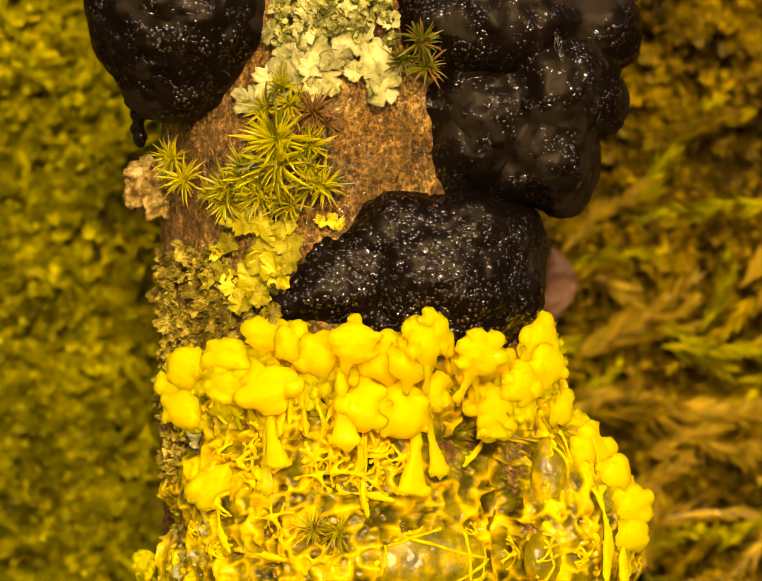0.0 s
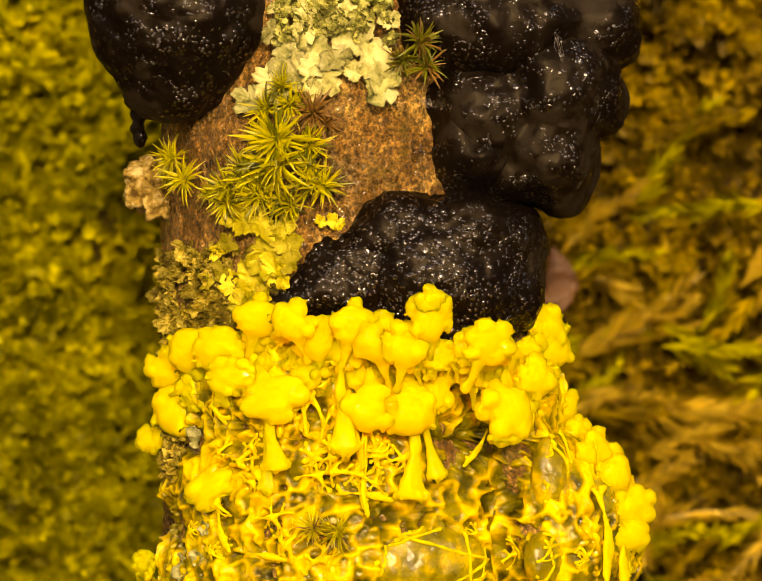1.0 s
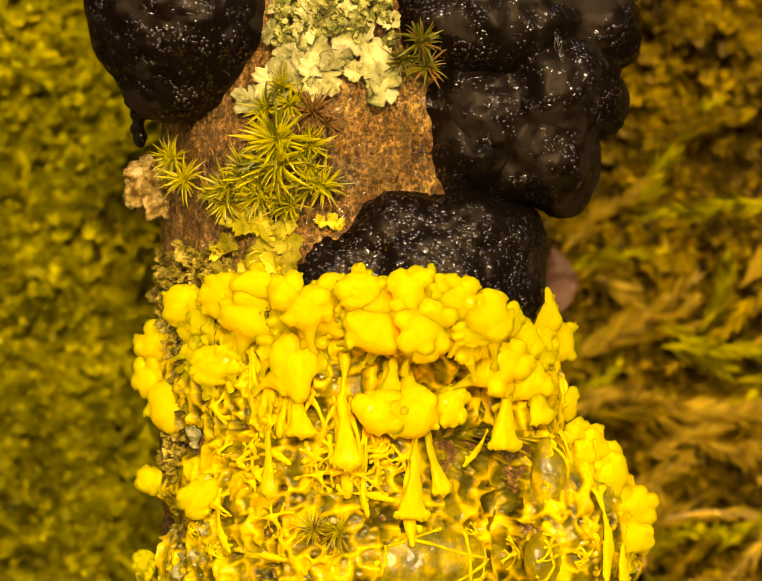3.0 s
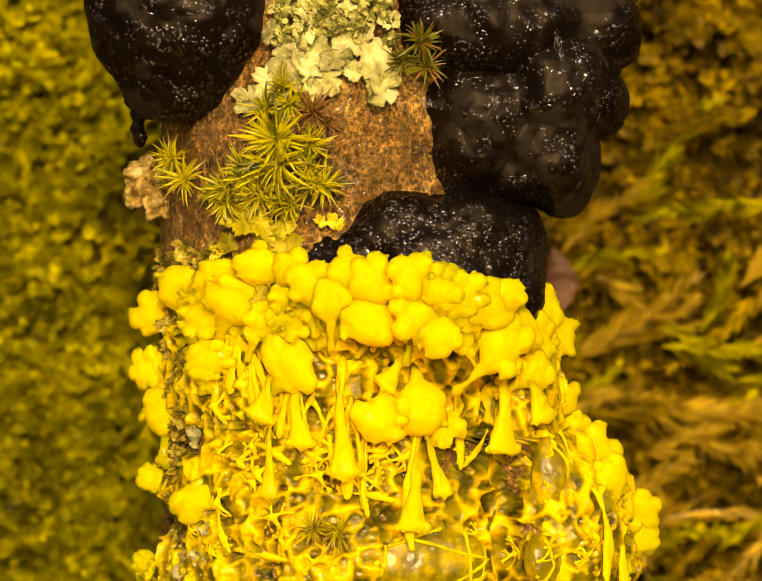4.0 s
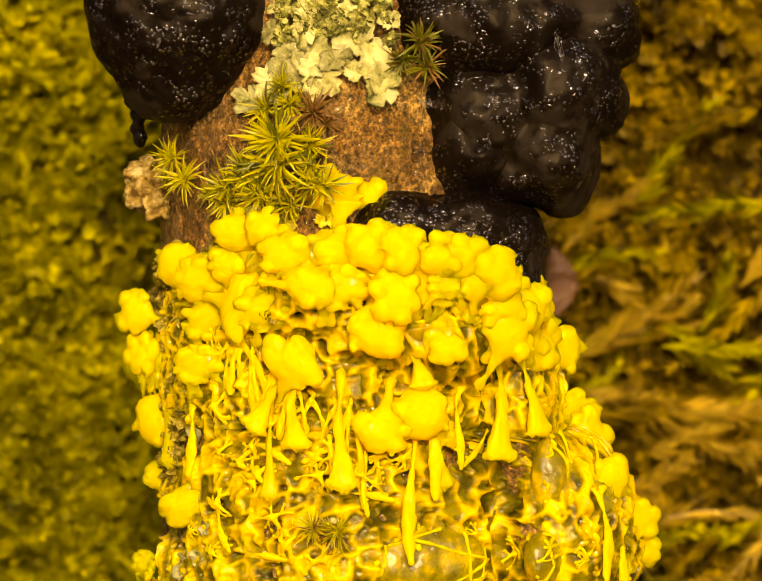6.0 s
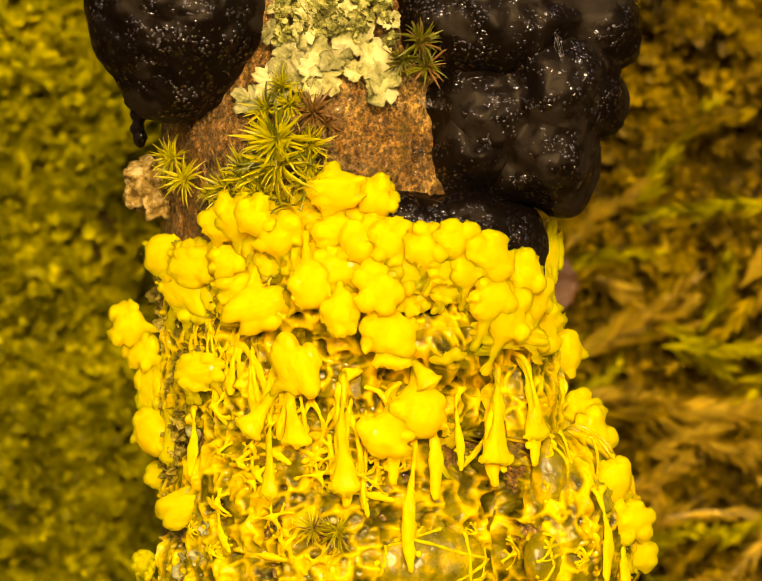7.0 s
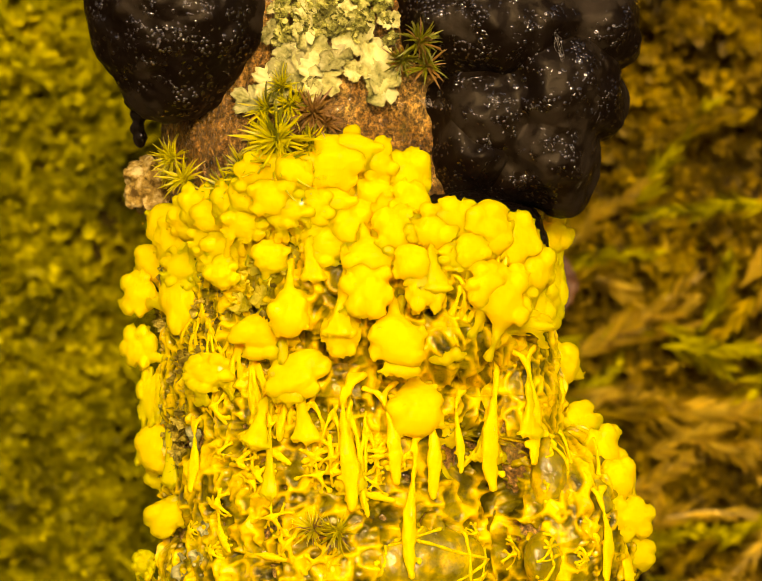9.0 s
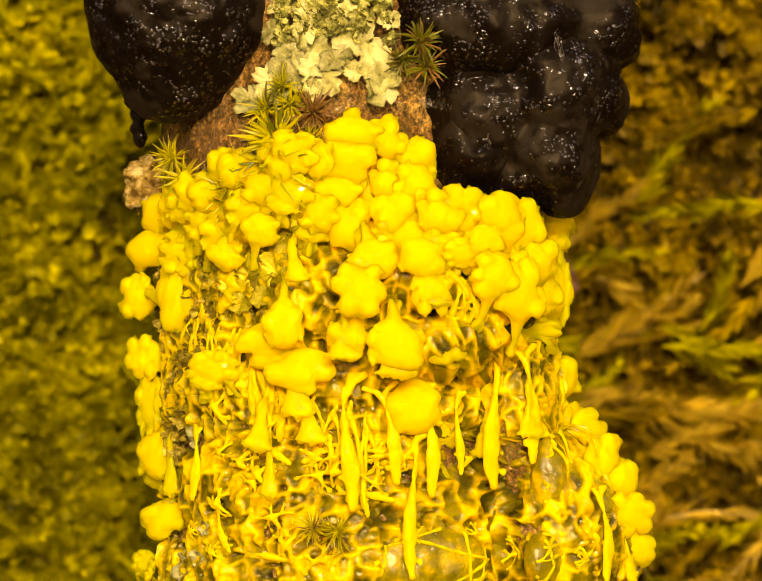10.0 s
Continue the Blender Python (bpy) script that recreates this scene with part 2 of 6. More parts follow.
def surf(x, z):
    """Depth of the front of branch, black lobe and burl."""
    y = R if abs(x - CX) >= R * 0.97 else R - math.sqrt(R * R - (x - CX) ** 2)
    y = min(y, 12.0)
    for cx, cy, cz, rx, ry, rz in ((3.7, 5.5, 1.8, 9.8, 8.5, 8.2), (15.2, 10.0, -21.0, 6.6, 7.5, 8.8), (11.2, 10.5, -10.0, 3.7, 7.5, 10.0),
                                   (-3.0, 2.4, 0.0, 6.4, 4.9, 4.2), (-7.0, 2.4, -1.1, 3.4, 4.2, 2.8), (4.3, 4.0, -3.3, 7.0, 6.4, 4.2), (-1.8, 3.0, -2.9, 4.6, 4.6, 3.4)):
        q = 1 - ((x - cx) / rx) ** 2 - ((z - cz) / rz) ** 2
        if q > 0:
            y = min(y, cy - ry * math.sqrt(q))
    return y


def facing(x):
    """Turn about the upright axis of what sits on the branch at x, in degrees."""
    return math.degrees(math.asin(max(-0.97, min(0.97, (x - CX) / (R + 1.5)))))


def seat(x, z, lift=0.0, spin=0.0, tilt=0.0, turn=None):
    """Pose on the branch: its -y points outwards. lift: millimetres over the surface, below nought within it."""
    f = facing(x) if turn is None else turn
    a = radians(f)
    return pose((x + math.sin(a) * lift * (1 if lift < 0 else 0.3)) * MM, (surf(x, z) - math.cos(a) * lift) * MM, z * MM + MID, tilt, spin, f)


# ---------------------------------------------------------------- ground and bank
def ground():
    prof = [(-60, 0), (-20, 0), (-6, 0), (-2, 0), (-0.7, 0.0)]
    prof += [(-0.4 + 0.02 * i, 0.0) for i in range(20)]
    prof += [(0.02 + 0.060 * math.sin(k * math.pi / 16), 0.04 * (1 - math.cos(k * math.pi / 16))) for k in range(9)]
    prof += [(0.080 + 0.004 * math.sin(i), 0.04 + 0.008 * i) for i in range(1, 40)]
    prof += [(0.105, 0.37), (0.14, 0.385), (0.3, 0.4), (1, 0.45), (4, 0.5), (15, 0.5), (60, 0.5)]
    xs = [-60, -20, -6, -2, -0.8, -0.4] + [-0.25 + 0.008 * i for i in range(63)] + [0.4, 0.8, 2, 6, 20, 60]
    verts, faces = [], []
    for y, z in prof:
        for x in xs:
            near = 1.0 if abs(x) < 1 and abs(y) < 1 else 0.0
            d = noise.noise(Vector((x, y, z)) * 45) * 0.006 * near
            verts.append((x, y + (d if z > 0.02 else 0), z + (d * 0.6 if z <= 0.02 else 0)))
    w = len(xs)
    for i in range(len(prof) - 1):
        for j in range(w - 1):
            faces.append([i * w + j, i * w + j + 1, i * w + w + j + 1, i * w + w + j])
    me = bpy.data.meshes.new("ground")
    me.from_pydata(verts, [], faces)
    me.shade_smooth()
    me.materials.append(SOIL)
    return tagged(new("ground", me), "dark damp soil rising into a mossy bank behind the branch", "ground", kind="structure")


def bank_depth(x, z):
    zz = z * MM + MID
    return 80 + noise.noise(Vector((x * MM, 0.080, zz)) * 45) * 6


def leaflet_fan(rng, soup_v, soup_f, p, d, length, width, count, leaf, droop, slim=0.22, fan=0.85):
    """One moss shoot: an axis from p along d with small pointed leaves on all sides."""
    q = p.copy()
    side = d.cross(Vector((rng.uniform(-1, 1), rng.uniform(-1, 1), rng.uniform(-1, 1)))).normalized()
    step = length / count
    for i in range(count):
        d = (d + Vector((rng.uniform(-0.12, 0.12), rng.uniform(-0.12, 0.12), rng.uniform(-0.12, 0.12) - droop))).normalized()
        q2 = q + d * step
        k = len(soup_v)
        w = side * width
        soup_v += [q - w, q + w, q2 + w * 0.8, q2 - w * 0.8]
        soup_f.append((k, k + 1, k + 2, k + 3))
        for s in (0, 1, 2):
            out = (Matrix.Rotation(rng.uniform(0, 6.28), 3, d) @ side)
            tip = q + (out * fan + d * (1.65 - fan)) * leaf * (1 - 0.5 * i / count)
            cross = out.cross(d) * leaf * slim
            mid = q * 0.55 + tip * 0.45
            k = len(soup_v)
            soup_v += [q, mid + cross, tip, mid - cross]
            soup_f.append((k, k + 1, k + 2, k + 3))
        q = q2


def carpet(name, spots, mat, label, rng, long, leaf, droop, spread, slim=0.22):
    v, f = [], []
    for x, z in spots:
        y = bank_depth(x, z)
        d = Vector((rng.uniform(-spread, spread), -1 + rng.uniform(-0.3, 0.3), rng.uniform(-spread, spread))).normalized()
        ln = long * rng.uniform(0.6, 1.4)
        leaflet_fan(rng, v, f, Vector((x, y + 1.5, z)), d, ln, leaf * 0.12, max(5, int(ln / leaf * 2.2)), leaf, droop, slim)
    me = bpy.data.meshes.new(name)
    me.from_pydata([p * MM for p in v], [], f)
    me.materials.append(mat)
    ob = new(name, me)
    ob.location = (0, 0, MID)
    return tagged(ob, label, "moss", kind="stuff")


def frond(label, mat, p, a, length, leaf, seed, category="moss strand"):
    """A long moss shoot lying on the bank; a: its direction in the bank's plane."""
    rng = random.Random(seed)
    v, f = [], []
    leaflet_fan(rng, v, f, Vector((0, 0, 0)), Vector((math.cos(a), -0.25, math.sin(a))).normalized(), length, leaf * 0.05, int(length / leaf * 6), leaf, 0.004, 0.1, 0.62)
    ob = link("moss_strand", Soup().add(v, f).mesh("moss_strand", False), mat, p)
    return tagged(ob, label, category, "dry strands on the bank")


def bank():
    rng = random.Random(4)
    ground()
    left, right = [], []
    for i in range(16000):
        x, z = rng.uniform(-58, 58), rng.uniform(-45, 45)
        edge = 3 + noise.noise(Vector((x, z, 3)) / 9) * 9
        n = noise.noise(Vector((x, z, 0)) / 7)
        if x < edge:
            if n > -0.25:
                left.append((x, z))
        elif n > -0.12:
            right.append((x, z))
    carpet("moss_carpet", left, CARPET, "dense olive-green feather moss covering the bank", rng, 8.5, 2.0, 0.02, 0.85, 0.3)
    carpet("dry_moss_carpet", right, STRAW, "golden brown drying moss hanging on the bank", rng, 9.0, 2.3, 0.04, 1.3, 0.24)
    for k in range(70):
        x, z = rng.uniform(14, 48), rng.uniform(-38, 26)
        if rng.random() < 0.8:
            z = rng.uniform(-34, 2)
        y = bank_depth(x, z) - rng.uniform(7, 14)
        frond("dry golden strand of moss on the bank", (STRAW_PALE, STRAW, CARPET)[k % 3], (x, y, z), rng.gauss(0.3, 0.5) + (math.pi if rng.random() < 0.4 else 0), rng.uniform(6, 15), rng.uniform(2.4, 4.0), k)
    for k in range(95):
        x, z = rng.uniform(-50, -8), rng.uniform(-36, 36)
        frond("olive-green feathery shoot of moss on the bank", CARPET, (x, bank_depth(x, z) - rng.uniform(6, 11), z), rng.uniform(0, 6.28), rng.uniform(4, 10), rng.uniform(1.3, 2.3), 200 + k, "moss shoot")["group"] = "green shoots on the bank"
    for p, q in (((20.03, 70, -6.76), (32.36, 70, 1.63)), ((26.44, 70, -12.19), (39.76, 70, -17.86)), ((22.00, 70, -10.95), (31.38, 70, -9.47)), ((22.56, 71, -4.55), (31.46, 71, 0.40)), ((19.64, 72, 2.13), (29.07, 72, -2.08)), ((25.52, 71, -24.34), (38.78, 71, -20.38))):
        frond("pale straw-coloured strand of moss on the bank", STRAW_PALE, p, math.atan2(q[2] - p[2], q[0] - p[0]), math.dist(p, q), 3.4, int(p[0] * 9))
    s = Soup()
    for i in range(14):
        t = i / 13
        s.ball(0.8 * math.sin(t * 4), 1.2 * math.cos(t * 3), 3.6 - 7.2 * t, 0.4 + 1.5 * math.sin(math.pi * t), 0.3, 0.6, 2)
    tagged(link("dead_leaf", melted("dead_leaf", s, 0.16, 2, ((1.5, 0.3), (0.5, 0.1))), LEAF, (17.18, 62, 0.39)), "reddish brown curled dead leaf caught in the moss", "dead leaf")


# ---------------------------------------------------------------- branch
def branch():
    v, f = [], []
    N = 250
    heights = [-MID / MM + 2.1 * i for i in range(41)] + [-33.5 + 0.27 * i for i in range(260)] + [37 + 3 * i for i in range(31)]
    L = len(heights) - 1
    for z in heights:
        for k in range(N):
            a = k * math.tau / N
            u = Vector((math.cos(a), math.sin(a), 0))
            p = Vector((u.x * 2.2, u.y * 2.2, z / 16))
            d = noise.noise(p) * 0.9 + noise.noise(p * 4 + Vector((3, 0, 0))) * 0.28 + noise.noise(Vector((u.x * 26, u.y * 26, z / 1.6))) * 0.3 + noise.noise(Vector((u.x * 60, u.y * 60, z / 0.6))) * 0.16
            r = R - 0.4 + d + max(0.0, (-70 - z) / 50) * 4
            v.append((u.x * r, u.y * r, z))
    for i in range(L):
        for k in range(N):
            a, b = i * N + k, i * N + (k + 1) % N
            f.append([a, b, b + N, a + N])
    f.append([L * N + k for k in range(N)])
    root = tagged(new("dead_branch"), "standing dead branch of brown weathered wood with peeling bark", "branch")
    root.location = (CX * MM, R * MM, 0)
    up = Matrix.Translation((0, 0, MID))
    link("wood", Soup().add(v, f).mesh("wood"), WOOD, parent=root, m=up)
    s = Soup()
    rng = random.Random(2)
    for k in range(60):
        q = rng.random()
        s.ball(-2.4 + 4.4 * q, rng.uniform(-1.2, 1.2), rng.uniform(-1.0, 1.0) * (0.9 + 2.2 * q) - 0.6 * q, rng.uniform(0.5, 1.0), rng.uniform(0.5, 1.0), rng.uniform(0.5, 1.4))
    x, z = -19.3, 9.2
    link("knot", melted("knot", s, 0.13, 2, ((1.6, 0.5), (0.7, 0.4), (0.3, 0.2))), BARK, parent=root, m=Matrix.Translation(((x - CX) * MM, -2 * MM, z * MM + MID)), label="pale broken knot")
    b = Soup().ball(0, 0, 0, 6.3, 7.2, 8.5, 3).ball(-4.0, 0.5, 11.0, 3.4, 7.2, 9.7, 3)
    link("burl", melted("burl", b, 0.6, 2, ((4, 0.6), (1.2, 0.25))), WOOD, parent=root, m=Matrix.Translation(((15.2 - CX) * MM, (10 - R) * MM, -21.0 * MM + MID)), label="rounded swelling of the wood")
    return root


# ---------------------------------------------------------------- black jelly fungus
def jelly(label, *lobes, rough=((4.5, 1.1), (1.7, 0.5), (0.9, 0.13)), voxel=0.26, rounds=8, skin=JELLY):
    """Each lobe: x, y, z and the three half widths of its lumps, which melt together."""
    x0, y0, z0 = lobes[0][0][:3]
    if len(lobes) > 1:
        root = new("jelly_fungus")
        root.location = (x0 * MM, y0 * MM, z0 * MM + MID)
    for balls in lobes:
        s = Soup()
        for x, y, z, rx, ry, rz in balls:
            s.ball(x - x0, y - y0, z - z0, rx, ry, rz, 3)
        me = melted("jelly_fungus", s, voxel, rounds, rough)
        if len(lobes) > 1:
            link("lobe", me, skin, parent=root, m=Matrix.Identity(4))
        else:
            root = link("jelly_fungus", me, skin, (x0, y0, z0))
    return tagged(root, label, "jelly fungus", "black jelly fungi")


def fungi():
    jelly("glossy black rounded jelly fungus cushion bulging from the branch",
          [(*(-16.86, 4, 24.24), 7.6, 6.5, 9.0), (*(-19.68, 5, 25.95), 4.5, 5.5, 8.0), (*(-13.94, 4, 25.45), 4.4, 5.0, 6.5), (*(-17.24, 4.5, 18.4), 4.9, 4.9, 4.5)],
          [(*(-21.72, 8, 22.09), 1.8, 4.0, 4.0), (*(-20.29, 8, 17.99), 1.8, 3.4, 2.6), (*(-18.58, 7, 16.29), 2.2, 3.0, 1.5), (*(-22.74, 9, 26.29), 2.0, 4.0, 5.0)],
          rough=((5.0, 0.6), (1.7, 0.3), (0.7, 0.12)))
    jelly("small black wrinkled tag of jelly fungus hanging down",
          [(*(-20.76, 12, 15.10), 0.75, 0.8, 0.8), (*(-20.84, 12, 13.98), 0.6, 0.7, 0.8), (*(-20.63, 12, 13.02), 0.6, 0.6, 0.8), (*(-20.90, 11, 16.30), 1.0, 1.2, 1.0)], rough=((0.8, 0.15), (0.3, 0.06)), voxel=0.12, rounds=3)
    jelly("large glossy black folded jelly fungus with grey bloom on the branch",
          [(9.97, 4, 22.62, 8.31, 6.5, 6.08), (4.70, 4, 22.21, 3.24, 5.5, 4.46), (17.58, 6, 22.56, 4.57, 6, 4.49), (8.76, 4, 26.67, 8.92, 7, 4.86)],
          [(14.45, 4.5, 17.38, 5.28, 6.5, 5.48), (18.64, 6.5, 15.65, 1.96, 5, 2.86), (13.66, 5, 11.31, 4.47, 6, 4.47), (16.41, 7, 10.15, 1.72, 4.5, 3.07), (10.82, 5, 9.27, 3.25, 5, 2.44), (14.93, 6, 8.08, 2.45, 4.5, 1.71), (8.76, 4, 14.92, 4.46, 5.5, 4.86)],
          [(6.73, 4, 12.48, 2.68, 4.5, 5.27), (5.12, 4.5, 15.55, 1.83, 3.5, 2.44), (8.35, 4, 10.46, 3.24, 5, 2.84)], rough=((6.0, 1.0), (2.6, 0.5), (1.3, 0.22), (0.5, 0.06)), rounds=60)
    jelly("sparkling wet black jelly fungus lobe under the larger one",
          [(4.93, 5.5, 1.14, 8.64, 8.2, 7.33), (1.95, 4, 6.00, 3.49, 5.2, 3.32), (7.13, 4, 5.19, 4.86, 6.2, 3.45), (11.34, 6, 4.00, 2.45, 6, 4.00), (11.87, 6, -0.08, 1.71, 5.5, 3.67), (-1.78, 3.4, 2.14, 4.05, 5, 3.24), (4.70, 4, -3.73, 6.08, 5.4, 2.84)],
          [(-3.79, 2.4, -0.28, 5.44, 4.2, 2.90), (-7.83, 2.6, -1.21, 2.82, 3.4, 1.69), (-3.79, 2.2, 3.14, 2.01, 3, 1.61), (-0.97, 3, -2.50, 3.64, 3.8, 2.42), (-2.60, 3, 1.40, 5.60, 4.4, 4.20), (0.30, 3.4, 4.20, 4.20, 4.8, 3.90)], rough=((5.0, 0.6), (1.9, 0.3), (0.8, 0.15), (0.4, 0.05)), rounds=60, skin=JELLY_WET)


def fibres(label, ends, count, seed, wide):
    """A sheaf of fine pale threads stretched over the fungus's edge."""
    rng = random.Random(seed)
    p, q = Vector(ends[0]), Vector(ends[1])
    s = Soup()
    for k in range(count):
        off = Vector((rng.gauss(0, wide), rng.gauss(0, 0.4), rng.gauss(0, wide)))
        a, b = sorted((rng.random(), rng.random()))
        b = min(1.0, b + 0.2)
        pts = []
        for i in range(9):
            t = a + (b - a) * i / 8
            pts.append((q - p) * t + off * math.sin(math.pi * t) + Vector((0.3 * noise.noise(Vector((t * 3, k, 1))), -0.9 * math.sin(math.pi * t), 0.3 * noise.noise(Vector((t * 3, k, 5))))))
        s.tube(pts, rng.uniform(0.002, 0.006), 4)
    return tagged(link("fibre_tuft", s.mesh("fibre_tuft"), FUZZ, p), label, "fibres")


def all_fibres():
    fibres("fine pale fibres stretched over the black fungus's edge", ((17.76, 2, 21.26), (19.85, 5, 14.76)), 46, 1, 0.35)
    fibres("tiny white fluff caught between moss and fungus", ((3.11, -1, 15.67), (4.15, -1, 15.15)), 30, 4, 0.25)
    fibres("fine pale fibres stretched over the black fungus's edge", ((14.34, -2, 21.38), (14.86, -2, 18.60)), 14, 2, 0.12)
    fibres("fine pale fibres stretched over the black fungus's edge", ((16.81, 3, 11.64), (15.80, 3, 8.00)), 50, 3, 0.5)


# ---------------------------------------------------------------- lichen
def lichen_mesh(seed, cup=0.25):
    """A lobed leaf of lichen about 2 across, with thickness and upturned edge; it lies in x and z."""
    rng = random.Random(seed)
    n, rings = 72, 6
    ph = [rng.uniform(0, 6.28) for _ in range(5)]
    v, f = [], []
    for side in (0, 1):
        for i in range(rings + 1):
            t = i / rings
            for k in range(n):
                a = k * math.tau / n
                r = 0.5 + 0.14 * math.sin(2 * a + ph[0]) + 0.3 * abs(math.sin(2.5 * a + ph[1])) ** 0.5 + 0.12 * abs(math.sin(5.5 * a + ph[2])) ** 0.6 + 0.05 * math.sin(17 * a + ph[3])
                x, z = math.cos(a) * r * t, math.sin(a) * r * t
                y = -cup * t ** 3 * (0.6 + 0.6 * math.sin(4 * a + ph[4])) - 0.16 * noise.noise(Vector((x * 2.2, z * 2.2, seed))) - 0.08 * noise.noise(Vector((x * 6, z * 6, seed + 5)))
                v.append((x, y + side * 0.07 * (1 - 0.5 * t), z))
    m = (rings + 1) * n
    for i in range(rings):
        for k in range(n):
            a, b = i * n + k, i * n + (k + 1) % n
            f.append([a, a + n, b + n, b])
            f.append([m + a, m + b, m + b + n, m + a + n])
    for k in range(n):
        a, b = rings * n + k, rings * n + (k + 1) % n
        f.append([a, m + a, m + b, b])
    return v, f


LICHEN_SHAPES = [lichen_mesh(k, 0.2 + 0.1 * (k % 3)) for k in range(6)]


def lichen(name, label, mat, lobes, seed):
    rng = random.Random(seed)
    x0, z0 = lobes[0][:2]
    root = tagged(new(name), label, "lichen")
    root.location = (x0 * MM, surf(x0, z0) * MM, z0 * MM + MID)
    meshes = [Soup().add(*sh).mesh("thallus") for sh in LICHEN_SHAPES]
    for i, (x, z, r) in enumerate(lobes):
        m = seat(x, z, 0.5 + 0.25 * (i % 3), rng.uniform(0, 360), rng.uniform(-14, 14))
        m = Matrix.Translation(-root.location) @ m @ Matrix.Diagonal((r * 1.3, r * 1.3, r * rng.uniform(0.9, 1.6), 1))
        link("thallus", meshes[rng.randrange(6)], mat, parent=root, m=m)
    return root


def lichens():
    lichen("foliose_lichen", "pale mint-green leafy lichen spreading over the bark", LICHEN, [
        (-5.74, 19.87, 1.92), (-7.35, 17.89, 1.68), (-8.76, 17.12, 1.44), (-10.59, 15.76, 1.44), (-4.94, 17.86, 1.60), (-6.34, 21.47, 1.36), (-2.35, 20.65, 1.44),
        (-0.36, 18.28, 1.60), (0.04, 16.88, 1.44), (-0.56, 19.47, 1.04), (-2.35, 18.06, 0.88), (-3.75, 19.06, 1.20), (-8.96, 21.32, 0.88), (-7.75, 20.09, 0.96), (-5.54, 16.47, 0.80),
        (-4.15, 22.05, 1.04), (-2.55, 23.04, 0.88), (-6.14, 23.26, 0.88), (0.64, 22.28, 0.80), (-8.76, 23.32, 0.56)], 3)
    pick = random.Random(31)
    lichen("areolate_lichen", "cracked grey-green crust of small lichen scales on the bark", LICHEN_GREEN, [
        (pick.uniform(-8.5, 0.8), pick.uniform(20.5, 25.5), pick.uniform(0.35, 0.75)) for k in range(85)], 30)
    lichen("foliose_lichen", "yellow-green leafy lichen with torn holes under the moss", LICHEN_YELLOW, [
        (-8.96, 3.12, 1.76), (-11.40, 5.94, 1.36), (-9.77, 5.53, 1.36), (-7.75, 5.51, 1.28), (-7.75, 3.91, 1.20), (-8.55, 1.52, 1.44), (-10.59, 0.72, 1.36), (-11.82, 0.32, 1.20),
        (-11.40, -1.08, 0.96), (-12.64, 3.95, 0.80), (-13.48, 3.15, 0.72), (-7.34, 2.31, 0.96), (-9.73, -0.48, 1.04), (-14.32, 0.73, 0.80), (-13.06, 1.53, 0.80)], 5)
    lichen("foliose_lichen", "small pale yellow lichen scrap at the edge of the black fungus", LICHEN_YELLOW, [
        (-4.94, 5.70, 0.48), (-3.95, 5.70, 0.56), (-3.35, 5.42, 0.48)], 6)
    lichen("lichen_scrap", "small pale yellow lichen scrap stuck on the black fungus", LICHEN_YELLOW, [(10.77, 7.67, 0.40), (11.13, 7.95, 0.36)], 9)
    lichen("lichen_scrap", "small pale yellow lichen scrap stuck on the black fungus", LICHEN_YELLOW, [(12.12, 6.50, 0.32), (12.52, 5.82, 0.40)], 10)
    lichen("lichen_scrap", "pale lichen scrap half sunk in the slime", LICHEN, [(-16.26, -23.10, 1.04), (-15.17, -22.39, 0.72), (-14.53, -19.92, 0.56), (-15.39, -12.26, 0.80)], 17)
    rng = random.Random(8)
    s = Soup()
    for k in range(800):
        x, z = rng.uniform(-18.9, -8.5), rng.uniform(-17, 3.5)
        if rng.random() > (0.95 if x < -12.5 else 0.35) or (z < -7 and x > -16.2):
            continue
        r = rng.uniform(0.3, 1.0)
        shape = LICHEN_SHAPES[rng.randrange(6)]
        m = seat(x, z, rng.uniform(0.0, 0.45), rng.uniform(0, 360), rng.uniform(-40, 40), facing(x) + rng.uniform(-40, 40))
        turn = m.to_3x3() @ Matrix.Diagonal((r, r * 1.6, r * rng.uniform(0.6, 1.4)))
        at = Vector((m.translation.x / MM, m.translation.y / MM, z))
        s.add([turn @ Vector(p) + at for p in shape[0][::1]], shape[1])
    tagged(link("crust_lichen", s.mesh("crust_lichen", False), CRUST), "grey-olive crusty lichen flaking on the bark", "lichen", kind="stuff")


# ---------------------------------------------------------------- moss tufts
def moss_leaf(curl=0.5):
    """A narrow pointed keeled leaf along +y... outwards, 1 long."""
    v, f = [], []
    for i in range(7):
        t = i / 6
        w = 0.04 * math.sin(math.pi * (0.18 + 0.82 * t)) + 0.004
        c = Vector((0, t * (1 - 0.15 * curl * t), 0.55 * t - curl * t * t))
        v += [c + Vector((-w, 0, 0.03)), c + Vector((0, 0, -0.025)), c + Vector((w, 0, 0.03)), c + Vector((0, 0, 0.01))]
    for i in range(6):
        for k in range(4):
            a, b = i * 4 + k, i * 4 + (k + 1) % 4
            f.append([a, b, b + 4, a + 4])
    return v, f


